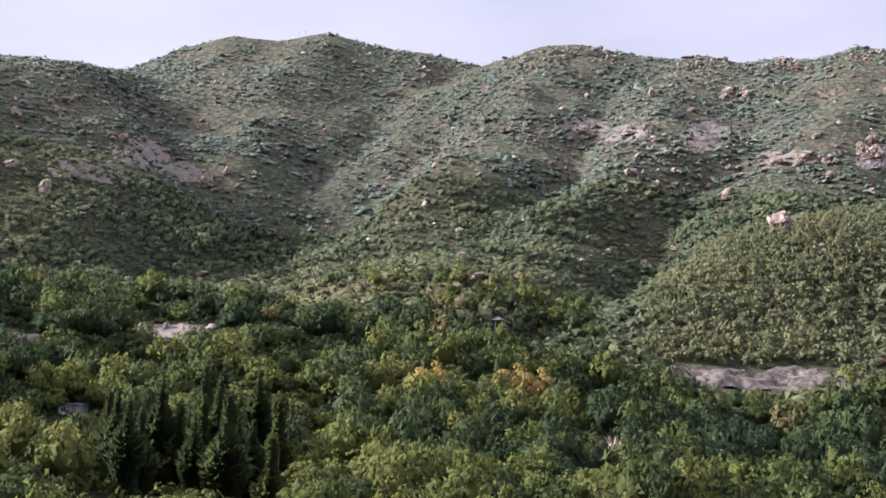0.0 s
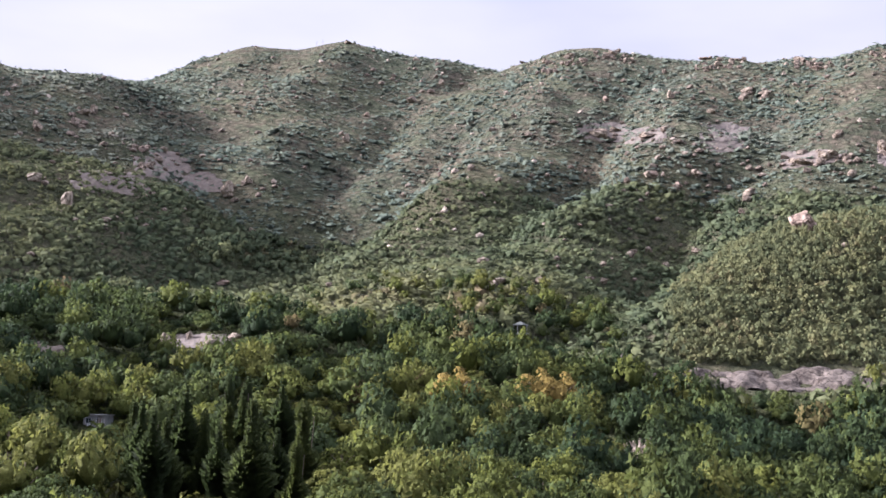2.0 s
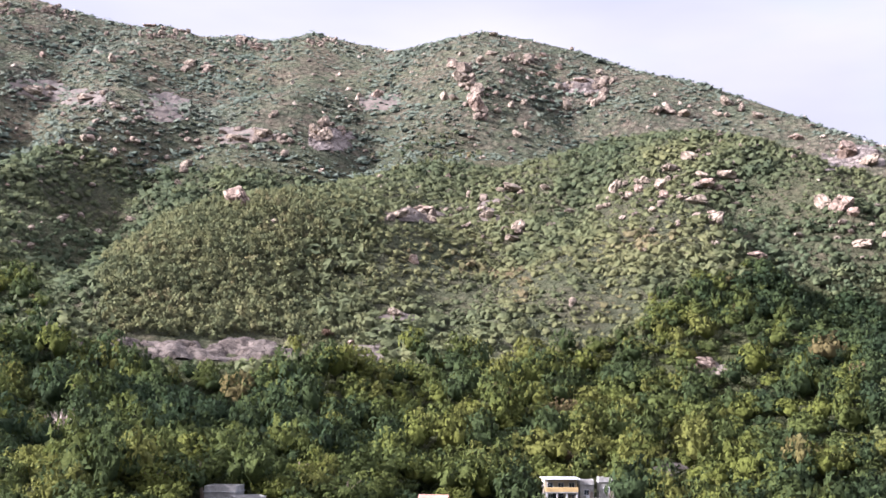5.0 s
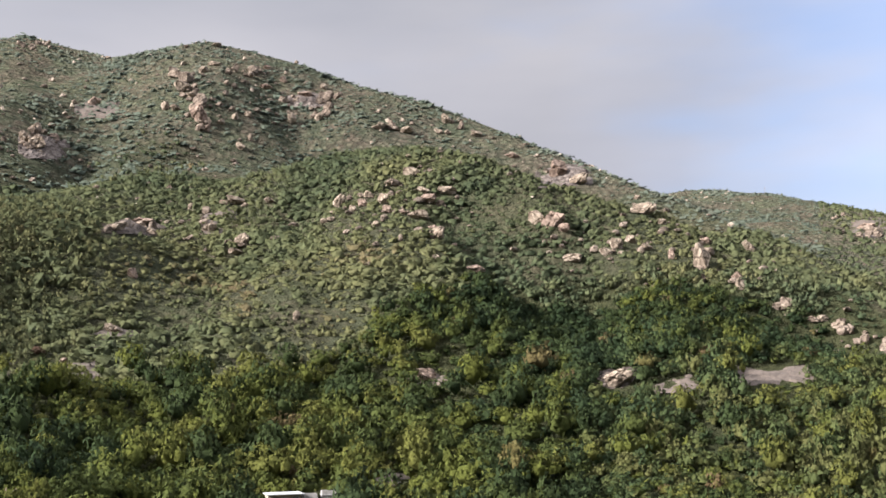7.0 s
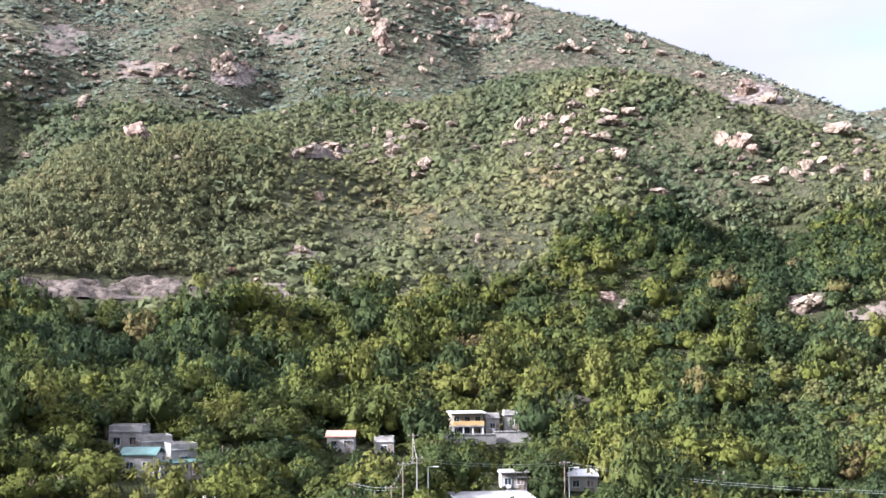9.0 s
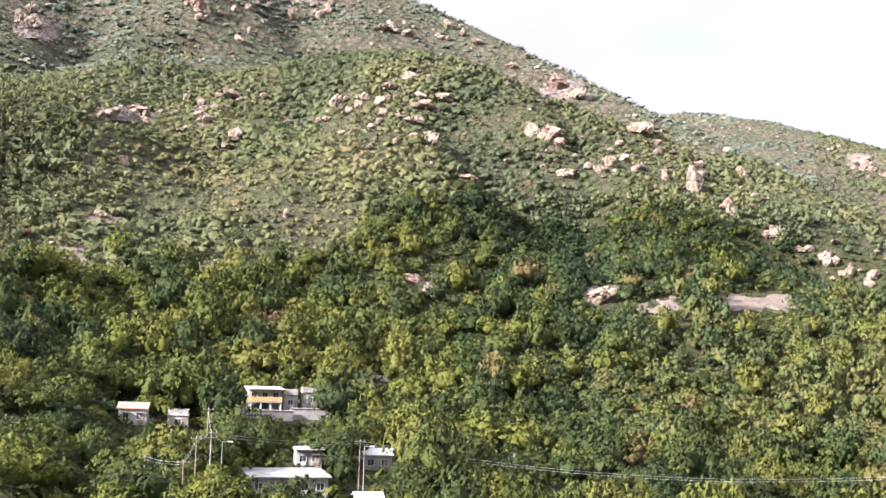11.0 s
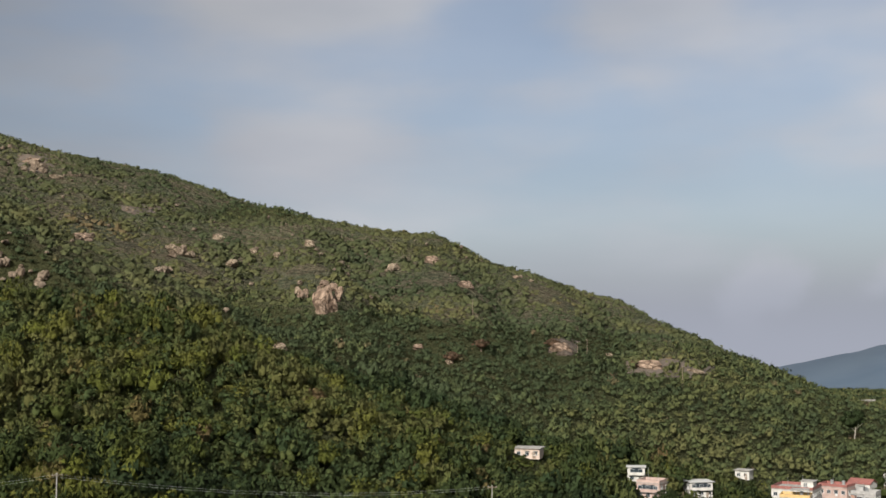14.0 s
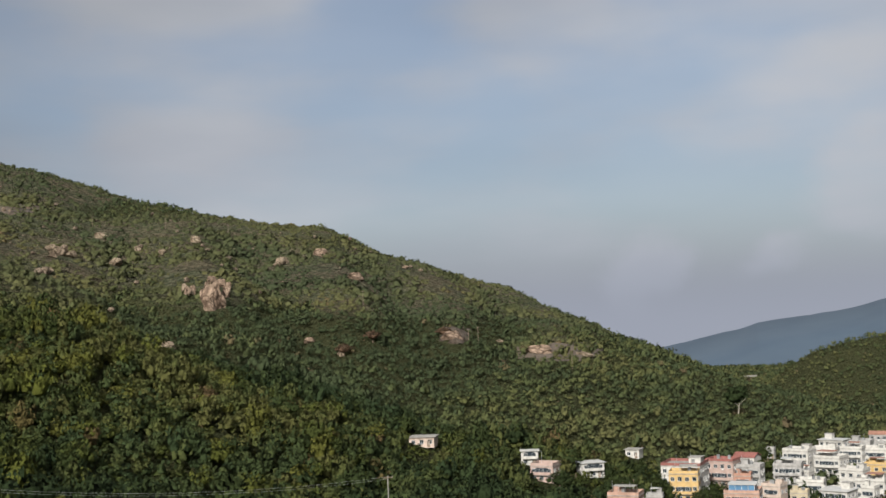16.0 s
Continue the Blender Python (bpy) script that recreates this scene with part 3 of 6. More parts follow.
def scatter_mesh(name, kinds, where, which, scale, tall, tint, mat, calm=0.0):
    """Many plants in one mesh: kinds are crowns, the rest arrays over the plants."""
    vs, fs, tv, pv, at = [], [], [], [], 0
    turn = RNG.uniform(0, 2 * math.pi, len(where))
    for k, (v, f, n) in enumerate(kinds):
        pick = np.nonzero(which == k)[0]
        if not len(pick):
            continue
        c, s = np.cos(turn[pick])[:, None], np.sin(turn[pick])[:, None]
        sc = scale[pick][:, None]
        x = (v[None, :, 0] * c - v[None, :, 1] * s) * sc + where[pick, 0][:, None]
        y = (v[None, :, 0] * s + v[None, :, 1] * c) * sc + where[pick, 1][:, None]
        z = v[None, :, 2] * sc * tall[pick][:, None] + where[pick, 2][:, None]
        vs.append(np.stack([x, y, z], -1).reshape(-1, 3))
        fs.append((f[None] + (np.arange(len(pick)) * len(v))[:, None, None] + at).reshape(-1, 3))
        tv.append(np.repeat(tint[pick], len(v)))
        pv.append(np.stack([n[None, :, 0] * c - n[None, :, 1] * s, n[None, :, 0] * s + n[None, :, 1] * c, n[None, :, 2] + calm + 0 * c], -1).reshape(-1, 3))
        at += len(pick) * len(v)
    me = mesh_from(name, np.vstack(vs), np.vstack(fs), mat, smooth=False)
    a = me.attributes.new("tint", "FLOAT", "POINT")
    a.data.foreach_set("value", np.concatenate(tv).astype(np.float32))
    a = me.attributes.new("puff", "FLOAT_VECTOR", "POINT")
    a.data.foreach_set("vector", np.vstack(pv).astype(np.float32).ravel())
    return new(name, me)


def spread(n, az0, az1, r0, r1, seed, power=1.0):
    rng = np.random.default_rng(seed)
    k = np.arange(n)
    az = np.radians(az0 + (az1 - az0) * ((k * 0.7548776662 + rng.random()) % 1.0))
    r = (r0 ** (2 * power) + ((k * 0.5698402910 + rng.random()) % 1.0) * (r1 ** (2 * power) - r0 ** (2 * power))) ** (0.5 / power)
    x, y = r * np.sin(az) + rng.normal(size=n) * 0.8, r * np.cos(az) + rng.normal(size=n) * 0.8
    return x, y, land(x, y), rng


# the forest's upper edge: bearing and height angle
EDGE_AZ = (-21, -14, -8, -4, 1.5, 7, 9.6, 20, 23, 29, 33, 36, 38, 45.5, 50, 54, 58, 62, 66, 72, 80, 86, 92, 97, 106)
EDGE_EL = (5.0, 5.2, 4.8, 3.6, 2.9, 2.2, 1.5, 1.7, 1.7, 1.5, 2.4, 3.8, 5.2, 5.0, 6.0, 5.8, 4.6, 2.2, 1.2, 0.8, 0.2, -0.8, -1.2, 4.0, 6.0)
# clumps and clearings: bearing, height angle, half extents, more (+) or fewer (-) trees
CLUMPS = [(-10.5, 7.6, 4.6, 0.9, 0.9), (-17.5, 4.4, 4.0, 1.0, 0.55), (-10.0, 3.8, 5.0, 1.2, 0.35), (0.0, 5.0, 8.0, 2.4, 0.4), (6.0, 4.4, 2.6, 1.5, 0.4), (11.8, 9.8, 2.6, 1.3, 0.4), (20.5, 7.6, 1.6, 1.6, 0.4), (25.0, 11.8, 3.2, 1.6, 0.35),
          (30.0, 5.0, 1.6, 1.0, -0.3), (42.0, 7.6, 4.5, 1.4, 0.35), (60.0, 2.2, 3.5, 1.6, 0.5), (64.0, 5.2, 4.5, 0.9, -0.5), (78.5, 0.8, 1.8, 1.2, -0.45), (88.0, -1.4, 2.0, 0.7, -0.5), (71.0, 5.6, 6.5, 0.55, 0.8), (79.0, 3.9, 4.0, 0.45, 0.6), (69.0, 1.0, 2.0, 1.4, 0.5), (76.0, 0.5, 1.6, 1.6, 0.4), (82.5, -0.8, 2.6, 0.9, 0.5)]


def height_angle(x, y, z):
    return np.degrees(np.arctan2(z - EYE.z, np.hypot(x, y)))


def in_sight(x, y, top):
    """False where a plant's top stays below all that is looked at."""
    return height_angle(x, y, top) > np.interp(np.degrees(np.arctan2(x, y)), (-25, 12, 17, 22), (-5.2, -5.4, -6.6, -9.8))


def wooded(x, y, z):
    """How much of the ground bears trees, 0 to 1: the low ground and the gullies."""
    r, az = np.hypot(x, y), np.degrees(np.arctan2(x, y))
    el = height_angle(x, y, z)
    h = el - np.interp(az, EDGE_AZ, EDGE_EL) + 1.9 * (fractal(x, y, 60.0, 4, 71) - 0.5)
    w = 0.5 - h / 1.1 + 0.45 * folds(x, y)[1] * np.clip((11.0 - el) / 4.0, 0, 1)
    for caz, cel, da, de, more in CLUMPS:
        q = ((az - caz) / da) ** 2 + ((el - cel) / de) ** 2
        w = np.clip(w, 0, 1) + more * np.clip(1.5 - q - 1.0 * fractal(x, y, 26.0, 3, 61), 0, 1)
    return np.clip(w, 0, 1) * np.clip((2400 - r) / 200, 0, 1)


def young_wood(x, y, z):
    """The light spur that bears young thin trees, 0 to 1."""
    r, az = np.hypot(x, y), np.degrees(np.arctan2(x, y)) + 6.0 * (fractal(x, y, 55.0, 4, 77) - 0.5)
    return np.clip((az - 8.0) / 1.0, 0, 1) * np.clip((24.0 - az) / 8.0, 0, 1) * np.clip((560 - r) / 20, 0, 1) * np.clip((z - 94) / 8, 0, 1)


# shade under the trees painted into the ground; ground within 720 m partly darkened too
_w = ground.data.attributes.new("ground_shade", "FLOAT", "POINT")
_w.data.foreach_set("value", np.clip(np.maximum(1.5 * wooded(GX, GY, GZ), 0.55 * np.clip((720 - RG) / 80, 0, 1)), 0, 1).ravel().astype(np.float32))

# stands of like growth, and shaded places painted as darker leaves: bearing, height angle, half extents, shift towards
# dark (-) or dry (+)
GROWTH_AND_SHADE = [(-12.0, 10.5, 7.0, 3.0, -0.22), (-16.0, 12.6, 3.2, 1.6, 0.34), (-1.0, 5.8, 7.0, 1.9, 0.34), (10.0, 12.8, 3.2, 1.5, 0.34), (15.5, 12.6, 2.8, 1.3, 0.38), (5.0, 10.0, 4.0, 2.0, -0.10), (12.5, 10.0, 2.6, 1.5, -0.32),
          (14.0, 5.5, 4.6, 2.9, 0.36), (19.3, 6.5, 1.4, 1.6, -0.36), (26.0, 6.5, 4.0, 2.5, 0.28), (29.4, 5.2, 1.4, 1.1, 0.42), (34.0, 4.6, 1.6, 0.8, 0.32), (25.0, 12.3, 3.2, 2.0, -0.2), (29.0, 15.8, 3.2, 1.2, 0.2),
          (38.0, 13.4, 5.0, 0.9, -0.18), (39.0, 11.2, 4.2, 0.9, 0.2), (36.0, 7.4, 4.0, 1.5, 0.16), (41.5, 4.2, 4.0, 1.1, -0.26), (20.0, -0.5, 12.0, 1.3, -0.16), (48.5, 4.0, 3.0, 1.4, 0.16), (63.0, 5.3, 4.4, 1.3, 0.38),
          (60.5, 1.8, 3.2, 1.3, -0.55), (78.5, 0.8, 2.2, 1.3, 0.34), (66.0, -3.5, 9.0, 2.6, -0.02), (80.5, -1.6, 4.2, 0.9, -0.32), (84.5, 1.2, 5.0, 0.8, 0.2), (88.0, -1.6, 2.4, 0.7, 0.3), (-19.5, 0.4, 3.0, 2.0, -0.4), (-1.0, 0.6, 5.0, 1.2, 0.2), (13.0, -1.8, 7.0, 2.2, -0.28), (3.0, -3.0, 8.0, 1.2, -0.2)]


def tone(x, y, z):
    """The tint of the growth: dark green 0, yellow-green 0.8, dry 1. Gullies and shaded hollows are painted darker,
    spurs drier.
    """
    r, az = np.hypot(x, y), np.degrees(np.arctan2(x, y))
    el = height_angle(x, y, z)
    far = np.clip((az - 60) / 10, 0, 1) * np.clip((r - 430) / 60, 0, 1)
    v = 0.46 + (0.9 + 0.7 * np.clip((az - 57) / 5, 0, 1)) * (fractal(x, y, 85.0, 3, 81) - 0.5) + 0.16 * np.clip((340 - r) / 60, 0, 1) - 0.08 * far - 0.30 * folds(x, y)[1]
    for saz, sel, da, de, shift in GROWTH_AND_SHADE:
        q = ((az - saz) / da) ** 2 + ((el - sel) / de) ** 2
        v = v + shift * np.clip(1.6 - q - 1.2 * fractal(x, y, 24.0, 3, 61), 0, 1)
    return v


# bare ground: middle and half extent in bearing, middle and half extent in height angle, kind
SCARS = [(14.25, 4.75, 2.1, 0.70, "pale"), (-12.54, 1.7, 3.5, 0.30, "soil"), (-19.72, 0.91, 2.98, 0.24, "soil"), (22.38, 0.76, 2, 0.44, "soil"), (47.35, 1.06, 1.12, 0.44, "pale"), (50.19, 1.09, 0.81, 0.38, "soil"), (38.33, 0.90, 1.35, 0.27, "soil"), (36.41, 1.05, -3.35, 0.26, "soil"), (28.43, 0.73, 8.95, 0.64, "soil"), (23.71, 1.1, 3.4, 0.45, "soil"), (54.41, 1.96, 1.12, 0.49, "soil"), (12.4, 1.02, 13.46, 0.64, "soil")]
SCARS_HIGH = [(20.4, 1.0, 12.2, 0.45, "dark"), (22.73, 0.88, 14.04, 0.37, "soil"), (24.48, 1.3, 8.65, 0.3, "pale"), (32.73, 0.9, 14.8, 0.36, "dark"), (45.18, 1.2, 10.9, 0.5, "dark"), (8.57, 0.95, 13.62, 0.34, "soil"), (16.45, 1.29, 12.26, 0.37, "soil"), (6.84, 1.29, 13.78, 0.41, "soil"), (-14.71, 1.2, 11.62, 0.6, "soil"), (-12.9, 0.9, 11.0, 0.4, "soil"), (-17.03, 1.63, 10.7, 0.48, "soil"), (59.14, 0.68, 7.67, 0.44, "soil"), (63.9, 0.82, 5.69, 0.24, "soil"), (83.98, 0.68, -0.82, 0.35, "pale"), (88.93, 1.77, -1.79, 0.38, "soil")]
ROCK_SCARS = [c for c in SCARS + SCARS_HIGH if c[4] != "soil"]


def open_ground(x, y, z, tall, scars):
    """True where growth of this height would hide none of the bare places."""
    r, az = np.hypot(x, y), np.degrees(np.arctan2(x, y))
    low, high = np.degrees(np.arctan((z - EYE.z) / r)), np.degrees(np.arctan((z + tall - EYE.z) / r))
    ok = np.ones(x.shape, bool)
    ragged = 0.25 + 1.3 * fractal(x, y, 13.0, 3, 5)
    for az0, da, el0, de, kind in scars:
        mid = np.clip(el0, low, high)
        ok &= ~(((az - az0) / da) ** 2 + ((mid - el0) / de) ** 2 < ragged)
    return ok


# granite: bearing, height angle, breadth in metres, height to breadth
UPPER_ROCKS = [(-20.45, 12.75, 6.0, 1.22), (-20.51, 10.53, 7.2, 0.75), (-19.01, 9.53, 5.8, 1.50), (-15.72, 12.24, 7.1, 0.64), (-14.74, 12.27, 5.9, 0.67), (-18.02, 13.8, 5.6, 1.25), (-18.52, 13.74, 8.4, 0.42), (-11.66, 10.32, 7.5, 1.50), (-10.63, 11.05, 5.1, 1.00), (-6.03, 13.17, 5.2, 1.43), (-5.06, 14.45, 4.8, 0.83), (-2.87, 15.18, 8.3, 0.70), (-1.36, 16.04, 5.2, 1.17), (-3.83, 16.22, 5.2, 1.00), (-7.63, 15.92, 5.2, 0.67), (0.17, 12.02, 4.4, 0.86), (-2.16, 11.26, 3.1, 1.20), (-1.34, 11.69, 3.2, 1.00), (-3.1, 10.68, 3.7, 0.83), (-6.06, 17.83, 7.6, 0.75), (3.8, 17.11, 8.8, 0.60), (4.91, 17.37, 10.7, 0.58)]
LEFT_ROCKS = [(-11.68, 6.19, 6.2, 0.50), (-13.73, 5.53, 4.5, 0.56), (-10.37, 8.79, 3.6, 0.67), (-13.08, 3.5, 2.5, 1.57), (-14.23, 3.33, 2.9, 1.25), (-12.03, 3.23, 4.6, 0.62), (-11.0, 3.54, 4.2, 0.67), (1.44, 6.54, 7.4, 0.35), (1.65, 3.68, 2.9, 0.62), (7.69, 2.44, 8.8, 0.68), (7.34, 2.96, 2.9, 0.75), (5.48, 9.33, 3.4, 0.67), (6.6, 7.43, 3.1, 0.83), (6.61, 6.6, 3.9, 0.75), (8.08, 8.06, 4.3, 0.50), (9.56, 7.37, 3.7, 0.86), (11.02, 8.07, 5.4, 0.50), (13.12, 9.88, 3.6, 0.83), (-6.61, 6.28, 3.2, 0.67), (-19.92, 2.93, 3.3, 0.40), (17.72, 8.19, 2.7, 0.67)]
BROW_ROCKS = [(6.37, 13.59, 12.6, 0.33), (7.19, 13.82, 8.4, 0.42), (8.75, 13.51, 10.3, 0.47), (6.75, 15.27, 4.6, 1.00), (8.98, 11.64, 6.3, 0.70), (10.2, 11.11, 4.3, 1.00), (11.13, 11.63, 6.9, 0.64), (9.9, 15.32, 5.4, 1.29), (13.52, 15.41, 9.4, 0.58), (14.31, 15.27, 9.3, 0.50), (11.79, 14.57, 6.7, 0.56), (7.0, 17.4, 9.8, 0.45), (12.19, 16.73, 7.9, 0.89), (11.52, 17.1, 10.9, 0.50), (16.02, 16.75, 8.7, 0.60), (16.67, 16.35, 10.2, 0.42), (17.14, 12.28, 11.7, 0.44), (15.98, 12.03, 9.6, 0.33), (19.64, 12.36, 8.5, 1.00), (20.02, 12.9, 6.8, 1.00), (17.53, 13.23, 4.1, 0.83), (18.13, 11.36, 5.0, 0.88), (13.38, 10.57, 4.8, 0.75)]
SUMMIT_ROCKS = [(27.47, 13.78, 11.2, 1.31), (26.69, 15.07, 10.2, 0.86), (26.27, 15.7, 7.7, 0.80), (27.16, 14.77, 7.9, 0.73), (25.88, 14.22, 5.7, 1.12), (26.36, 14.17, 6.4, 0.67), (28.22, 16.31, 9.6, 0.67), (27.66, 15.98, 7.1, 0.67), (28.28, 17.19, 8.4, 0.60), (29.19, 13.84, 5.1, 0.86), (28.5, 13.57, 5.6, 0.75), (29.78, 13.99, 5.2, 0.86), (30.04, 16.02, 8.8, 0.64), (30.79, 16.21, 8.1, 0.60), (31.9, 13.65, 6.7, 1.56), (33.25, 13.84, 6.0, 1.00), (31.56, 15.61, 6.4, 0.75), (32.66, 14.93, 13.3, 0.41), (33.49, 15.3, 4.8, 1.00), (30.67, 15.31, 10.1, 0.46), (29.5, 12.4, 6.8, 0.80), (29.91, 12.82, 3.5, 1.60), (36.18, 13.39, 9.6, 0.54), (37.52, 13.22, 10.4, 0.36)]
RIDGE_ROCKS = [(22.6, 14.31, 8.9, 0.75), (17.44, 13.18, 3.1, 1.00), (20.06, 12.17, 12.4, 0.68), (20.85, 12.56, 6.8, 0.75), (16.92, 12.18, 7.1, 0.64), (15.63, 12.12, 8.4, 0.38), (21.71, 14.29, 3.7, 1.00), (39.16, 13.13, 5.3, 0.64), (39.55, 13.1, 4.6, 0.83), (39.52, 13.61, 7.7, 1.00), (40.94, 12.94, 8.4, 0.64), (42.7, 11.9, 9.5, 0.46), (8.78, 11.68, 5.0, 0.88), (13.48, 10.71, 7.9, 0.54), (10.08, 11.08, 3.7, 1.00), (26.07, 10.47, 3.2, 0.90), (22.76, 10.45, 3.7, 0.67), (13.14, 9.8, 3.5, 0.83), (23.19, 16.41, 6.0, 0.57), (27.81, 13.23, 4.9, 1.00)]
SLOPE_ROCKS = [(15.94, 8.85, 11.6, 1.1), (16.52, 8.97, 2.4, 1.20), (24.47, 6.35, 5.1, 0.82), (23.65, 3.76, 6.4, 0.60), (24.78, 8.75, 12.2, 0.43), (23.63, 8.48, 9.7, 0.41), (25.36, 8.37, 5.8, 0.60), (29.18, 9.8, 9.7, 0.57), (28.66, 9.76, 4.5, 0.71), (29.65, 9.72, 3.9, 0.67), (29.54, 7.92, 6.6, 0.91), (29.21, 7.45, 7.7, 0.38), (27.95, 8.51, 7.2, 0.67), (27.12, 9.55, 3.1, 1.20), (30.83, 9.88, 5.2, 0.62), (32.1, 4.34, 3.0, 1.17), (35.53, 6.76, 3.7, 0.67), (40.76, 6.44, 9.3, 0.47), (45.4, 6.84, 9.2, 0.47), (38.83, 7.07, 3.8, 0.67), (21.44, 2.44, 2.5, 0.67)]
HEAP_ROCKS = [(34.18, 9.71, 5.9, 1.22), (35.34, 9.73, 4.6, 0.86), (34.82, 9.46, 3.9, 0.83), (35.67, 10.12, 5.3, 0.75), (36.67, 10.67, 6.7, 0.65), (37.79, 11.14, 9.1, 0.62), (36.38, 9.84, 6.6, 0.90), (36.54, 9.41, 4.6, 0.86), (38.36, 10.29, 6.8, 0.55), (38.53, 9.86, 8.0, 0.58), (38.01, 9.08, 9.8, 0.47), (38.79, 8.51, 5.2, 0.62), (38.91, 8.07, 9.0, 0.71), (39.51, 10.27, 9.6, 0.43), (37.3, 9.3, 3.9, 0.83), (35.96, 8.73, 3.9, 0.75), (33.82, 9.02, 4.2, 0.62), (33.47, 8.92, 3.6, 0.73), (35.26, 10.11, 3.6, 0.82), (37.65, 11.96, 3.6, 0.80), (43.81, 8.72, 7.9, 0.92), (44.55, 8.55, 11.1, 0.82), (45.08, 8.24, 5.8, 0.78)]
EDGE_ROCKS = [(48.96, 8.89, 14.4, 0.50), (48.64, 9.14, 7.3, 0.64), (49.78, 8.41, 5.1, 0.62), (47.6, 7.37, 6.2, 0.90), (48.26, 7.59, 5.6, 0.78), (48.99, 7.2, 5.5, 0.67), (47.07, 7.04, 5.6, 0.78), (45.54, 6.82, 8.0, 0.38), (51.79, 7.42, 5.5, 0.67), (51.56, 6.25, 7.6, 1.69), (53.67, 6.97, 5.1, 1.18), (53.12, 5.6, 5.2, 1.00), (53.23, 5.17, 4.5, 1.12), (55.04, 4.14, 6.5, 0.58), (57.47, 3.23, 5.6, 0.6), (56.84, 3.54, 4.2, 0.7), (50.15, 6.77, 3.0, 1.40), (48.63, 9.66, 4.7, 0.71), (47.31, 0.9, 10.2, 0.55), (38.26, 1.32, 10.7, 0.41), (44.89, 10.92, 14.2, 0.85), (45.95, 10.51, 12.6, 0.61)]
FAR_ROCKS = [(72.56, 1.0, 14.0, 1.45), (71.34, 1.55, 6.7, 1.30), (65.46, 3.64, 12.0, 0.62), (66.1, 3.48, 7.5, 0.70), (65.08, 2.82, 9.0, 0.35), (68.05, 3.07, 9.6, 0.65), (70.25, 3.53, 5.6, 0.86), (71.79, 4.02, 7.7, 0.67), (69.08, 3.74, 4.8, 0.83), (58.94, 7.65, 14.3, 0.47), (59.33, 7.36, 13.2, 0.57), (61.3, 4.22, 13.3, 0.28), (75.79, 2.93, 9.8, 0.67), (67.5, 4.33, 9.3, 0.64), (67.84, 0.91, 3.0, 0.80), (70.22, -1.01, 7.7, 0.53), (74.67, 1.54, 4.2, 0.83), (60.1, 7.0, 10.6, 0.33)]
CLIFF_ROCKS = [(72.39, 0.83, 7.9, 1.01), (72.2, 1.34, 5.4, 2.84), (72.69, 1.33, 6.7, 2.3), (73.09, 1.42, 5.7, 1.98), (72.45, 2.06, 8.2, 0.73), (72.89, 1.91, 6.3, 0.95), (71.29, 1.48, 4.8, 1.96), (71.6, 1.58, 4.1, 1.62), (73.23, 1.79, 3.8, 1.4)]
END_ROCKS = [(77.67, 3.24, 11.2, 0.62), (79.31, 2.09, 12.8, 0.38), (83.85, -0.97, 14.4, 0.36), (71.8, 4.08, 6.9, 0.88), (70.19, 3.56, 4.8, 0.83), (69.1, 3.7, 4.4, 0.82), (75.66, 2.83, 8.1, 0.70), (70.32, -1.01, 7.7, 0.60), (76.95, -0.88, 5.7, 0.60), (86.09, -1.19, 4.8, 0.57), (88.0, -1.79, 17.0, 0.20), (90.13, -2.0, 9.0, 0.31), (78.48, -1.6, 4.4, 0.75), (74.66, 1.48, 3.5, 1.00), (81.66, 2.52, 6.2, 0.57), (82.4, 2.35, 4.7, 0.60)]
BOULDER_SIGHT = []
# heaps of broken granite: bearing, height angle, spread in both, count, breadth
WEST_PILES = [(-18.3, 13.2, 0.8, 0.6, 8, 5.0), (-15.2, 12.0, 0.9, 0.6, 9, 5.0), (-11.2, 10.6, 0.5, 0.5, 5, 5.0), (3.8, 16.9, 0.35, 0.3, 5, 8), (5.19, 17.29, 0.4, 0.25, 6, 8), (6.72, 17.55, 0.4, 0.2, 6, 8), (6.91, 13.73, 0.5, 0.12, 5, 5), (7.0, 13.6, 0.9, 0.2, 6, 6.0), (7.69, 17.36, 0.3, 0.2, 4, 7), (9.24, 13.72, 0.3, 0.15, 3, 5)]
CREST_PILES = [(10.73, 11.63, 0.25, 0.35, 4, 4.5), (11.52, 16.84, 0.3, 0.2, 5, 8), (12.78, 16.91, 0.4, 0.2, 6, 8), (13.8, 15.3, 0.6, 0.25, 6, 6.5), (16.15, 16.67, 0.3, 0.15, 4, 8), (16.37, 12.01, 0.5, 0.15, 6, 5), (17.05, 16.52, 0.3, 0.15, 4, 7), (18.02, 12.14, 0.4, 0.2, 6, 5), (19.47, 16.78, 0.3, 0.15, 4, 8), (20.0, 12.6, 0.4, 0.4, 6, 6.5)]
SUMMIT_PILES = [(20.01, 12.5, 0.4, 0.4, 8, 6), (20.22, 16.93, 0.3, 0.15, 4, 8), (23.6, 8.5, 0.35, 0.12, 7, 4.0), (24.5, 8.7, 0.45, 0.14, 9, 4.5), (25.3, 8.6, 0.3, 0.12, 5, 4.0), (26.3, 15.8, 0.35, 0.25, 6, 7.5), (26.95, 15.2, 0.35, 0.4, 9, 8.5), (27.45, 14.2, 0.3, 0.45, 8, 8.5), (27.7, 13.5, 0.25, 0.25, 4, 6.0), (28.0, 9.1, 0.4, 0.3, 6, 4.0)]
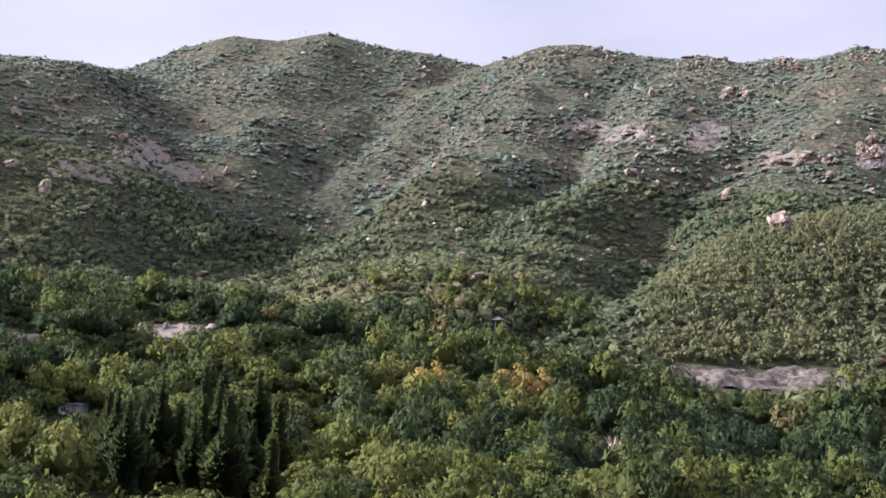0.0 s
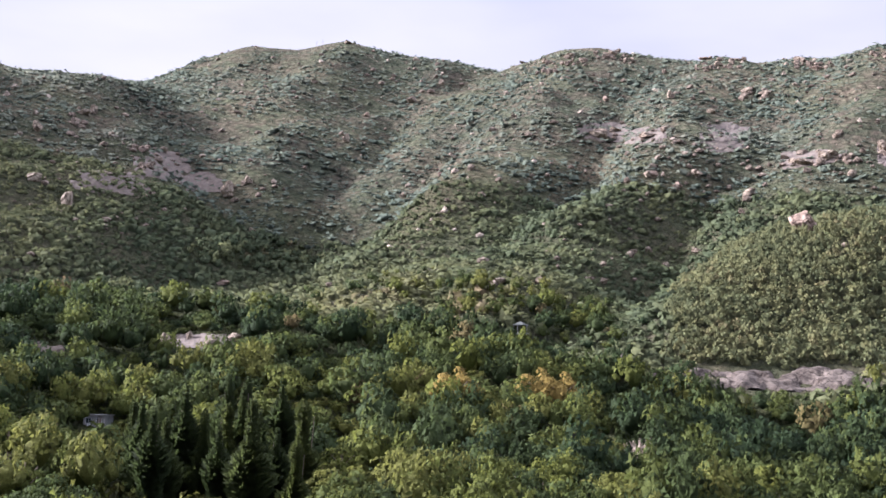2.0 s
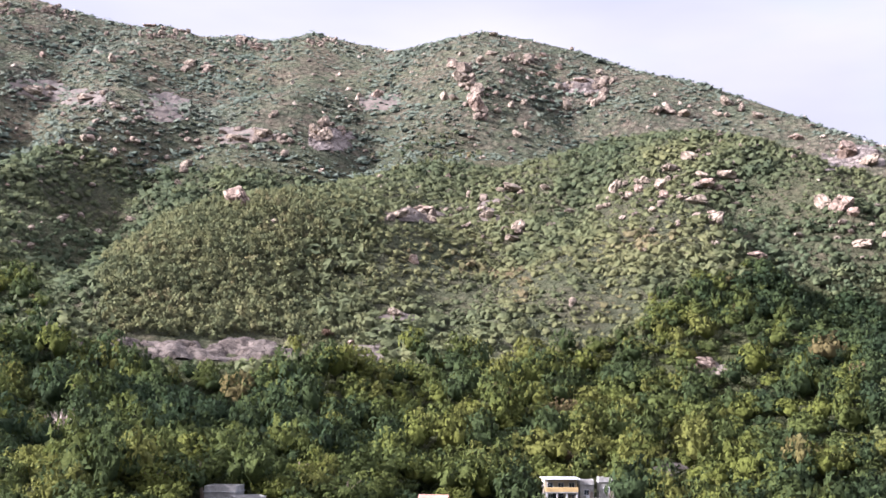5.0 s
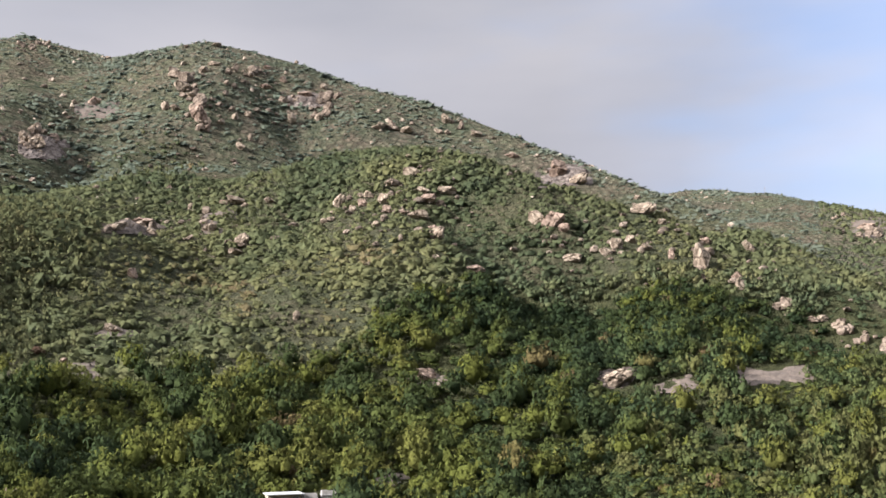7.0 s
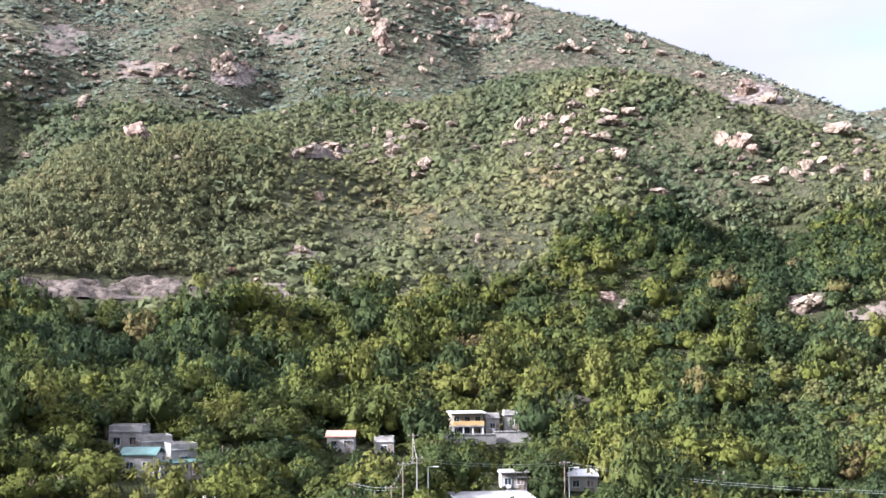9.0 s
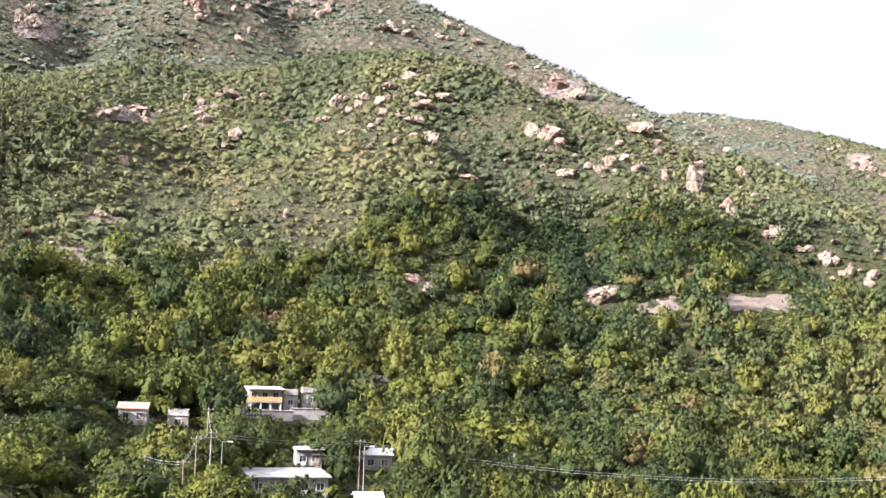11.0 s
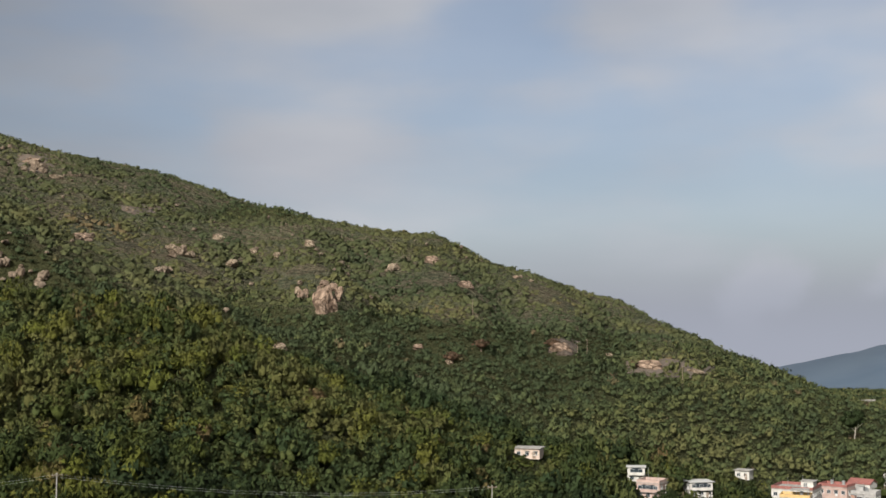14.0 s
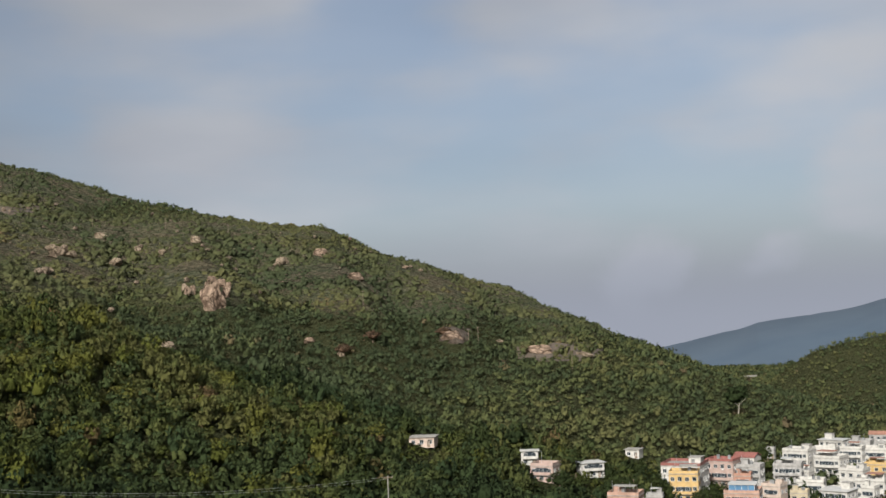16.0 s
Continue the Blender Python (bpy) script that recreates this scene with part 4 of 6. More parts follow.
SLOPE_PILES = [(29.7, 16.0, 0.8, 0.25, 7, 7.0), (31.8, 14.7, 0.5, 0.35, 6, 6.0), (33.4, 14.4, 0.4, 0.5, 8, 7.0), (33.8, 15.0, 0.5, 0.2, 5, 6.0), (36.6, 13.4, 0.5, 0.2, 5, 6.5), (40.1, 13.5, 0.5, 0.2, 5, 6.0), (51.56, 6.13, 0.35, 0.75, 9, 5.5), (53.8, 6.96, 0.2, 0.2, 3, 5), (55.12, 4.25, 0.3, 0.1, 3, 5), (56.66, 3.62, 0.3, 0.3, 5, 4)]
EAST_PILES = [(57.68, 8.25, 0.35, 0.1, 4, 4), (57.71, 3.15, 0.3, 0.3, 5, 4.0), (58.52, 2.67, 0.3, 0.25, 5, 3.6), (59.06, 7.46, 0.45, 0.28, 10, 7), (59.49, 2.19, 0.25, 0.25, 4, 3.4), (60.59, 7.17, 0.4, 0.1, 4, 4), (61.41, 4.21, 0.35, 0.1, 3, 6), (63.81, 5.57, 0.6, 0.15, 6, 3.5), (64.92, 2.77, 0.3, 0.06, 3, 6), (65.56, 3.57, 0.4, 0.15, 5, 8)]
pile_rng = random.Random(44)
PILE_ROCKS = [(az + pile_rng.uniform(-1, 1) * da, el + pile_rng.uniform(-1, 1) * de, size * pile_rng.uniform(0.55, 1.15), pile_rng.uniform(0.5, 1.1))
              for az, el, da, de, count, size in WEST_PILES + CREST_PILES + SUMMIT_PILES + SLOPE_PILES + EAST_PILES if el < 16.2 for k in range(count)]
# broken rock along the crests
PILE_ROCKS += [(az + pile_rng.uniform(-1.6, 1.6) * da, el - 0.1 + pile_rng.uniform(-1.2, 0.8) * de, size * pile_rng.uniform(0.25, 0.65), pile_rng.uniform(0.5, 1.0))
               for az, el, da, de, count, size in WEST_PILES + CREST_PILES + SUMMIT_PILES if el > 16.2 for k in range(3 * count)]
for az, el, breadth, ratio in PILE_ROCKS + UPPER_ROCKS + LEFT_ROCKS + BROW_ROCKS + SUMMIT_ROCKS + RIDGE_ROCKS + SLOPE_ROCKS + HEAP_ROCKS + EDGE_ROCKS + FAR_ROCKS + CLIFF_ROCKS + END_ROCKS:
    p, r = on_slope(az, el)
    BOULDER_SIGHT.append((az, el, r, math.degrees(0.5 * breadth / r), math.degrees(breadth * ratio / r)))
# houses: bearing, distance, breadth, height, storeys, wall, roof
FARM_HOUSES = [(31.4, 279, 7.4, 5.3, 2, "cream", "slab"), (32.65, 281, 3.2, 3.4, 1, "dull", "flat"), (33.57, 282, 3.6, 3.5, 1, "dull", "flat"), (15.68, 215, 5.7, 3.1, 1, "dull", "flat"), (16.78, 210, 5.2, 3.1, 1, "dull", "flat"), (18, 205, 4.5, 3.4, 1, "dull", "flat"), (16.26, 200, 5.5, 3.4, 1, "dull", "teal"), (17.75, 200, 7.2, 2.4, 1, "dull", "teal_flat"), (25.49, 245, 5.4, 2.9, 1, "dull", "brown"), (27.52, 247, 4.0, 2.4, 1, "dull", "flat"), (36.93, 223, 5.2, 2.6, 1, "dull", "white_gable"), (33.62, 220, 4.6, 3.0, 1, "dull", "slab"), (32.6, 200, 12.5, 2.9, 1, "dull", "slab"), (36.55, 188, 4.0, 2.8, 1, "dull", "white_gable"), (-17, 285, 5.0, 2.3, 1, "dull", "slab")]
HILL_HOUSES = [(82.27, 396, 8.3, 3.0, 1, "pinkish", "slab"), (87.3, 405, 5.6, 4.6, 2, "white", "slab"), (88.04, 385, 7.6, 4.7, 2, "pink", "flat"), (90.13, 405, 7.6, 4.6, 2, "white", "slab"), (92.23, 455, 5.2, 3.0, 1, "white", "slab")]
VILLAGE_FRONT = [(94.55, 412.2, 13.2, 9.0, 3, 'white', 'red_flat'), (94.51, 394.6, 9.2, 9.0, 3, 'yellow', 'flat'), (96.29, 432.8, 10.0, 9.0, 3, 'pink', 'red_flat'), (97.52, 431.4, 8.2, 9.0, 3, 'grey', 'flat'), (97.17, 410.7, 5.5, 9.0, 3, 'orange', 'flat'), (97.39, 481, 8.4, 3.3, 1, 'white', 'red'), (98.47, 503.6, 3.2, 3.5, 1, 'grey', 'flat'), (97.14, 380.3, 10.6, 9.0, 3, 'brick', 'blue'), (98.54, 401.6, 6.4, 9.0, 3, 'pinkish', 'flat'), (91.75, 343.4, 8.9, 6.3, 2, 'brick', 'flat'), (93.1, 349.5, 4.7, 6.3, 2, 'grey', 'flat')]
VILLAGE_WHITE = [(99.72, 481.6, 10.0, 9.0, 3, 'white', 'flat'), (100.86, 493.5, 9.5, 9.0, 3, 'white', 'flat'), (99.21, 446.9, 9.7, 9.0, 3, 'grey', 'flat'), (101.11, 477.1, 9.9, 9.0, 3, 'white', 'flat'), (102.01, 506.1, 9.3, 9.0, 3, 'white', 'flat'), (103.04, 512.2, 9.0, 9.0, 3, 'white', 'flat'), (101.27, 539.1, 10.3, 6.3, 2, 'white', 'slab'), (102.42, 543.6, 9.3, 6.3, 2, 'grey', 'flat'), (103.2, 571.7, 7.7, 6.3, 2, 'grey', 'brown'), (102.08, 456.8, 8.7, 9.0, 3, 'white', 'flat'), (103.1, 477.2, 8.4, 9.0, 3, 'yellow', 'flat'), (100.19, 421, 8.7, 9.0, 3, 'white', 'flat'), (101.34, 413.4, 9.4, 9.0, 3, 'white', 'slab'), (102.82, 439.2, 9.8, 9.0, 3, 'white', 'flat'), (99.65, 397.1, 5.4, 9.0, 3, 'cream', 'flat')]
# smaller buildings wedged between them
fill_rng = random.Random(12)
VILLAGE_FILL = []
while len(VILLAGE_FILL) < 26:
    az, r = fill_rng.uniform(98.6, 106.5), fill_rng.uniform(395, 525)
    px, py, _ = bearing(az, 0, r)
    if (az - 98.6) * 60 < (r - 470) * 1.6 or min(math.hypot(px - bearing(q[0], 0, q[1])[0], py - bearing(q[0], 0, q[1])[1]) - 0.5 * q[2] for q in VILLAGE_FRONT + VILLAGE_WHITE + VILLAGE_FILL) < 4.2:
        continue
    storeys = fill_rng.choice((1, 2, 2, 3)) if r < 470 else 1
    VILLAGE_FILL.append((az, r, fill_rng.uniform(4.5, 7.5), 2.9 * storeys, storeys, fill_rng.choice(("white", "white", "white", "grey", "cream", "pinkish")), fill_rng.choice(("flat", "flat", "slab", "brown"))))
YARDS = [(az, r - 2, 0.5 * w + 2.2) for az, r, w, *_ in FARM_HOUSES + HILL_HOUSES]
YARDS += [(az, r - 1, 0.5 * w + 2) for az, r, w, *_ in VILLAGE_FRONT + VILLAGE_WHITE + VILLAGE_FILL]
YARDS += [(31.2, 266, 6), (33.3, 268, 6), (31.6, 200, 5), (33.6, 200, 3)]


BOULDER_SIGHT.append((2.64, 4.2, on_slope(2.64, 4.15)[1], 0.36, 0.9))


def boulder_view(x, y, z, tall):
    """True where a plant of this height would not stand before a boulder."""
    r, az = np.hypot(x, y), np.degrees(np.arctan2(x, y))
    low, high = np.degrees(np.arctan((z - EYE.z) / r)), np.degrees(np.arctan((z + tall - EYE.z) / r))
    ok = np.ones(x.shape, bool)
    for baz, el, far, half, tip in BOULDER_SIGHT:
        ok &= ~((np.abs(az - baz) < half * 1.05) & (r < far + 3) & (high > el + 0.2 * tip) & (low < el + tip))
    return ok


LOW_SIGHT = [(az, math.degrees(0.5 * w / r), r, math.degrees(math.atan((ground_at(*bearing(az, 0, r)[:2]) + (-0.3 if 270 < r < 290 and az > 30 else 0.3 if r > 300 else 0.98) * h - EYE.z) / r)))
             for az, r, w, h, *_ in FARM_HOUSES[:-1] + HILL_HOUSES + VILLAGE_FRONT]


def house_view(x, y, z, tall):
    """True where a plant of this height would not stand before a house."""
    r, az = np.hypot(x, y), np.degrees(np.arctan2(x, y))
    high = np.degrees(np.arctan((z + tall - EYE.z) / r))
    ok = np.ones(x.shape, bool)
    for haz, half, hr, sight in LOW_SIGHT:
        ok &= ~((np.abs(az - haz) < half + np.degrees(2.6 / r)) & (r < hr) & (high > sight))
    return ok


def clear_of_yards(x, y):
    """False on the ground where houses stand."""
    ok = np.ones(x.shape, bool)
    for az, r, size in YARDS:
        px, py, _ = bearing(az, 0, r)
        ok &= np.hypot(x - px, y - py) > size
    return ok


# ---- growth ----
def az_of(x, y):
    return np.degrees(np.arctan2(x, y))


# bushes and low scrub of the slopes: clumps of all sizes, with low growth and grass between them
SHRUBS = [crown(5, 0.40, 1, 100 + k, 0.85, 5, 1) for k in range(8)] + [crown(3, 0.46, 1, 110 + k, 0.8, 4, 1) for k in range(8)]
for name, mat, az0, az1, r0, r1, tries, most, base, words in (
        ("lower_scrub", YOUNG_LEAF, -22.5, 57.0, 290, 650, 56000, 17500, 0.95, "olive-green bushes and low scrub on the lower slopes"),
        ("hillside_scrub", HAZED_SCRUB, -22.5, 57.0, 650, 1200, 88000, 21000, 0.36, "scrub and bushes over the high slopes, paled grey-green for haze"),
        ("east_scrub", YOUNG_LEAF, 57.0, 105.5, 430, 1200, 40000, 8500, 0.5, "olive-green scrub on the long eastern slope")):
    x, y, z, rng = spread(tries, az0, az1, r0, r1, 3 + r0, 0.85)
    w = np.maximum(wooded(x, y, z), 0.55 * young_wood(x, y, z))
    thick = fractal(x, y, 34.0, 4, 91) + 0.22 * folds(x, y)[1] - 0.12 * np.clip(tone(x, y, z) - 0.5, 0, 1)
    keep = seen_from_stand(x, y, z + 3) & (rng.random(len(x)) > w) & (rng.random(len(x)) < base + (4.2 if r0 > 600 else 2.6) * (thick - 0.36)) & open_ground(x, y, z, 1.5, ROCK_SCARS) & boulder_view(x, y, z, 3.0)
    x, y, z, thick = x[keep][:most], y[keep][:most], z[keep][:most], thick[keep][:most]
    size = ((0.8 + 3.2 * rng.random(len(x)) ** 2.6) if r0 > 600 else (1.1 + 3.0 * rng.random(len(x)) ** 1.9)) * (0.75 + 1.3 * np.clip(thick - 0.36, 0, 0.5))
    tint = np.clip(tone(x, y, z) + 0.5 * (fractal(x, y, 38.0, 3, 57) - 0.5) + 0.3 * (rng.random(len(x)) - 0.5), 0, 1)
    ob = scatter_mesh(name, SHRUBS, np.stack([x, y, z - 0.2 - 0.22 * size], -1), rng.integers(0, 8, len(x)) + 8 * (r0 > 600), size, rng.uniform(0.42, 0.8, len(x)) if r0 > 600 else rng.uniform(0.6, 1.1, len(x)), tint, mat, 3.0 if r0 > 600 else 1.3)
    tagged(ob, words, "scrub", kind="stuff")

# loose stones strewn over the high slopes, thickest below the crests
x, y, z, rng = spread(9000, -22.5, 57.0, 560, 1180, 77, 0.85)
el = height_angle(x, y, z)
keep = seen_from_stand(x, y, z + 1) & (el > 6.5) & (rng.random(len(x)) < 0.02 + 0.30 * np.clip((fractal(x, y, 60.0, 3, 171) - 0.5) * 4, 0, 1) * np.clip((el - 6) / 6, 0.25, 1.2)) & (wooded(x, y, z) < 0.4)
x, y, z = x[keep][:560], y[keep][:560], z[keep][:560]
size = 0.7 + 2.0 * rng.random(len(x)) ** 2.2
stone_forms = []
for k in range(8):
    v, f = ico(1)
    v = lumpy(v, 0.9, 1.3, 5.0 + 3.1 * k) * np.array([1.0, 0.8, 0.75])
    stone_forms.append((v, f, v))
ob = scatter_mesh("loose_stones", stone_forms, np.stack([x, y, z + 0.15 * size], -1), rng.integers(0, 8, len(x)), size, rng.uniform(0.7, 1.1, len(x)), np.zeros(len(x)), STONE)
tagged(ob, "pale weathered stones strewn among the hillside scrub", "stones", kind="stuff")

# tree crowns of the lower ground: full crowns near by, simpler ones far off
WOOD = [crown(84, 0.105, 1, 200 + k, 0.72, 11, 3) for k in range(6)] + [crown(160, 0.076, 1, 210 + k, 0.72, 18, 4) for k in range(6)]
FARWOOD = [crown(13, 0.25, 1, 230 + k, 0.8, 5, 2) for k in range(6)] + [crown(7, 0.36, 1, 240 + k, 0.85, 5, 1) for k in range(6)]
MIDWOOD = [crown(36, 0.165, 1, 250 + k, 0.8, 8, 2) for k in range(12)]
BROADLEAF = "dense broadleaf forest in yellow-green and dark green"
for name, kinds, mat, az0, az1, r0, r1, tries, most, power, lo, hi, seed, words in (
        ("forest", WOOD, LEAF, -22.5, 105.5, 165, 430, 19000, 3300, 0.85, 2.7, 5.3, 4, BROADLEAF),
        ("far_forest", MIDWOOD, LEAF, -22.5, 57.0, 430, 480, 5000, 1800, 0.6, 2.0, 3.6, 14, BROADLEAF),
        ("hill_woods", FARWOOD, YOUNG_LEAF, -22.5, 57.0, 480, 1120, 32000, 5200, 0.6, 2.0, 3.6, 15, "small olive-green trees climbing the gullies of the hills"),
        ("slope_forest", FARWOOD, HAZED_SLOPE_LEAF, 57.0, 105.5, 430, 1120, 46000, 9400, 0.65, 1.3, 3.4, 16, "green forest covering the long eastern slope, paled for haze"),
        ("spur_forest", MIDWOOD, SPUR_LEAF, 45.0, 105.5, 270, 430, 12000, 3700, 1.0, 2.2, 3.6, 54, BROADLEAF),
        ("valley_forest", FARWOOD, HAZED_SLOPE_LEAF, 91.0, 105.5, 1120, 2100, 9000, 1500, 1.0, 3.5, 5.5, 34, "green forest of the far valley, paled for haze")):
    x, y, z, rng = spread(tries, az0, az1, r0, r1, seed, power)
    w = wooded(x, y, z)
    keep = seen_from_stand(x, y, z + 6) & in_sight(x, y, z + 7) & (rng.random(len(x)) < w * 1.1 - young_wood(x, y, z)) & clear_of_yards(x, y) & open_ground(x, y, z, 5.5, SCARS + ROCK_SCARS) & house_view(x, y, z, 9.0) & boulder_view(x, y, z, 4.5)
    keep &= ~((az_of(x, y) > -16.8) & (az_of(x, y) < -6.8) & (np.hypot(x, y) < 268) & (rng.random(len(x)) < 0.85))
    if name == "forest":
        keep &= ~((np.hypot(x, y) < 246) & (rng.random(len(x)) < 0.4))
        keep &= ~((az_of(x, y) > 46) & (np.hypot(x, y) > 270) & (rng.random(len(x)) < 0.6))
    x, y, z, w = x[keep][:most], y[keep][:most], z[keep][:most], w[keep][:most]
    size = lo * 0.8 + (hi * 1.25 - lo * 0.8) * rng.random(len(x)) ** (2.4 if mat is HAZED_SLOPE_LEAF else 1.6)
    size = size * np.where((az_of(x, y) > 95) & (np.hypot(x, y) > 640), 0.8, 1.0) * np.where((az_of(x, y) > 46) & (np.hypot(x, y) > 270), 0.85, 1.0)
    size = size * (0.5 + 0.5 * np.clip(1.3 * w, 0, 1))
    tint = np.clip(tone(x, y, z) + 0.85 * (rng.random(len(x)) - 0.5), 0, 0.88)
    tint = np.where(rng.random(len(x)) < 0.014, rng.uniform(0.93, 1.0, len(x)), tint)
    second = np.hypot(x, y) > 660 if kinds is not WOOD else np.hypot(x, y) < 245
    rise = np.clip(0.5 + 2.2 * (fractal(x, y, 17.0, 2, 19) - 0.5) + 0.7 * (rng.random(len(x)) - 0.5), 0, 1) * np.where(np.hypot(x, y) < 440, 1.0, 0.5)
    ob = scatter_mesh(name, kinds, np.stack([x, y, z + (0.15 + 0.5 * rise) * size], -1), rng.integers(0, 6, len(x)) + 6 * second, size, 0.95 + 0.85 * rise, tint, mat, 0.5 if mat in (HAZED_SLOPE_LEAF, SPUR_LEAF) else 0.1)
    tagged(ob, words, "forest", kind="stuff")

LOW = [crown(13, 0.32, 1, 130 + k, 0.85, 5, 0) for k in range(8)]
# low growth under and between the near trees
x, y, z, rng = spread(16000, -22.5, 98, 160, 440, 44, 0.9)
keep = (wooded(x, y, z) > 0.3) & clear_of_yards(x, y) & house_view(x, y, z, 1.6) & seen_from_stand(x, y, z + 2) & in_sight(x, y, z + 2) & open_ground(x, y, z, 1.5, SCARS)
x, y, z = x[keep][:5200], y[keep][:5200], z[keep][:5200]
tint = np.clip(tone(x, y, z) + 0.5 * (rng.random(len(x)) - 0.5), 0, 0.9)
ob = scatter_mesh("undergrowth", LOW, np.stack([x, y, z - 0.1], -1), rng.integers(0, 8, len(x)), rng.uniform(1.4, 2.7, len(x)), rng.uniform(0.7, 1.1, len(x)), tint, LEAF)
tagged(ob, "leafy green undergrowth beneath the forest trees", "undergrowth", kind="stuff")

# young thin trees on the light spur
YOUNG = [crown(11, 0.30, 1, 260 + k, 1.0, 6, 0) for k in range(6)]
x, y, z, rng = spread(14000, 7, 24.5, 385, 560, 24, 1.0)
keep = seen_from_stand(x, y, z + 4) & (rng.random(len(x)) < young_wood(x, y, z)) & open_ground(x, y, z, 3.0, SCARS + ROCK_SCARS) & boulder_view(x, y, z, 3.0)
x, y, z = x[keep][:6800], y[keep][:6800], z[keep][:6800]
size = 0.8 + 1.6 * rng.random(len(x)) ** 1.7
tint = np.clip(0.60 + 0.5 * (rng.random(len(x)) - 0.5) + 0.5 * (fractal(x, y, 30.0, 3, 83) - 0.5), 0, 0.92)
ob = scatter_mesh("young_woodland", YOUNG, np.stack([x, y, z + 0.2], -1), rng.integers(0, 6, len(x)), size, rng.uniform(1.1, 1.8, len(x)), tint, YOUNG_LEAF, 1.6)
tagged(ob, "young thin yellow-green trees on a light spur", "woodland", kind="stuff")

# the farthest mountain, its haze painted into the colour as pale blue
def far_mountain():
    m, n, l, b = material("hazed_far_woods", 1.0)
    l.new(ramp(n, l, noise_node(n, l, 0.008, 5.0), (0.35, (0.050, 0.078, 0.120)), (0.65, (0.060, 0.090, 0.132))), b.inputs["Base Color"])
    p = np.array([bearing(*c) for c in BLUE])
    a = np.linspace(0, len(p) - 1, 90)
    c = np.stack([np.interp(a, np.arange(len(p)), p[:, k]) for k in range(3)], -1)
    c[:, 2] += 9 * (fractal(a * 9.0, a * 0, 8.0, 4, 5) - 0.5)
    rows = []
    for d, drop in ((-1000, 150), (-600, 95), (-250, 45), (0, 0), (300, 150), (700, 300)):
        u = c.copy()
        u[:, :2] *= 1 + d / 2600.0
        u[:, 2] -= drop + (12 * (fractal(a * 9.0, a * 0 + d, 14.0, 3, 6) - 0.5) if d else 0)
        rows.append(u)
    v = np.stack(rows, 1)
    k = np.arange(v.shape[0] * v.shape[1]).reshape(v.shape[:2])
    f = np.stack([k[:-1, :-1], k[1:, :-1], k[1:, 1:], k[:-1, 1:]], -1).reshape(-1, 4)[:, ::-1]
    tagged(new("backdrop", mesh_from("backdrop", v.reshape(-1, 3), f, m)), "distant wooded mountain, haze painted into its blue colour", "mountain", kind="structure")


far_mountain()


def part(name, me, parent, label=""):
    ob = new(name, me)
    ob.parent = parent
    return tagged(ob, label) if label else ob


def tint_mesh(me, value):
    a = me.attributes.new("tint", "FLOAT", "POINT")
    a.data.foreach_set("value", np.full(len(me.vertices), value, np.float32))
    return me


# ---- boulders ----
def boulder_mesh(seed, mat, level=4):
    """A weathered block: a ball cut by a few flat joints, then roughened."""
    rng = np.random.default_rng(seed)
    v, f = ico(level)
    v = np.sign(v) * np.abs(v) ** 0.72
    v = v @ np.array(Euler(rng.uniform(-0.35, 0.35, 3).tolist()).to_matrix())
    v = lumpy(v, 0.22, 1.4, seed * 1.7)
    for k in range(11):
        n = rng.normal(size=3)
        n /= np.linalg.norm(n)
        over = np.maximum(v @ n - rng.uniform(0.50, 0.90), 0)
        v = v - np.outer(over * 0.98, n)
    # open joints, sunk into the block
    for k in range(3):
        n = np.array([rng.normal() * 0.6, rng.normal() * 0.4, rng.normal()]) if k else np.array([1.0, rng.normal() * 0.3, rng.normal() * 0.4])
        n /= np.linalg.norm(n)
        gap = np.abs(v @ n - rng.uniform(-0.4, 0.4) + 0.08 * np.sin(v[:, 1] * 5 + k))
        v = v * (1 - 0.2 * np.clip(1 - gap / 0.09, 0, 1))[:, None]
    v = lumpy(v, 0.06, 5.0, seed * 1.1)
    v /= np.abs(v).max(axis=0)
    return mesh_from("boulder", v * 0.5, f, mat, smooth=False)


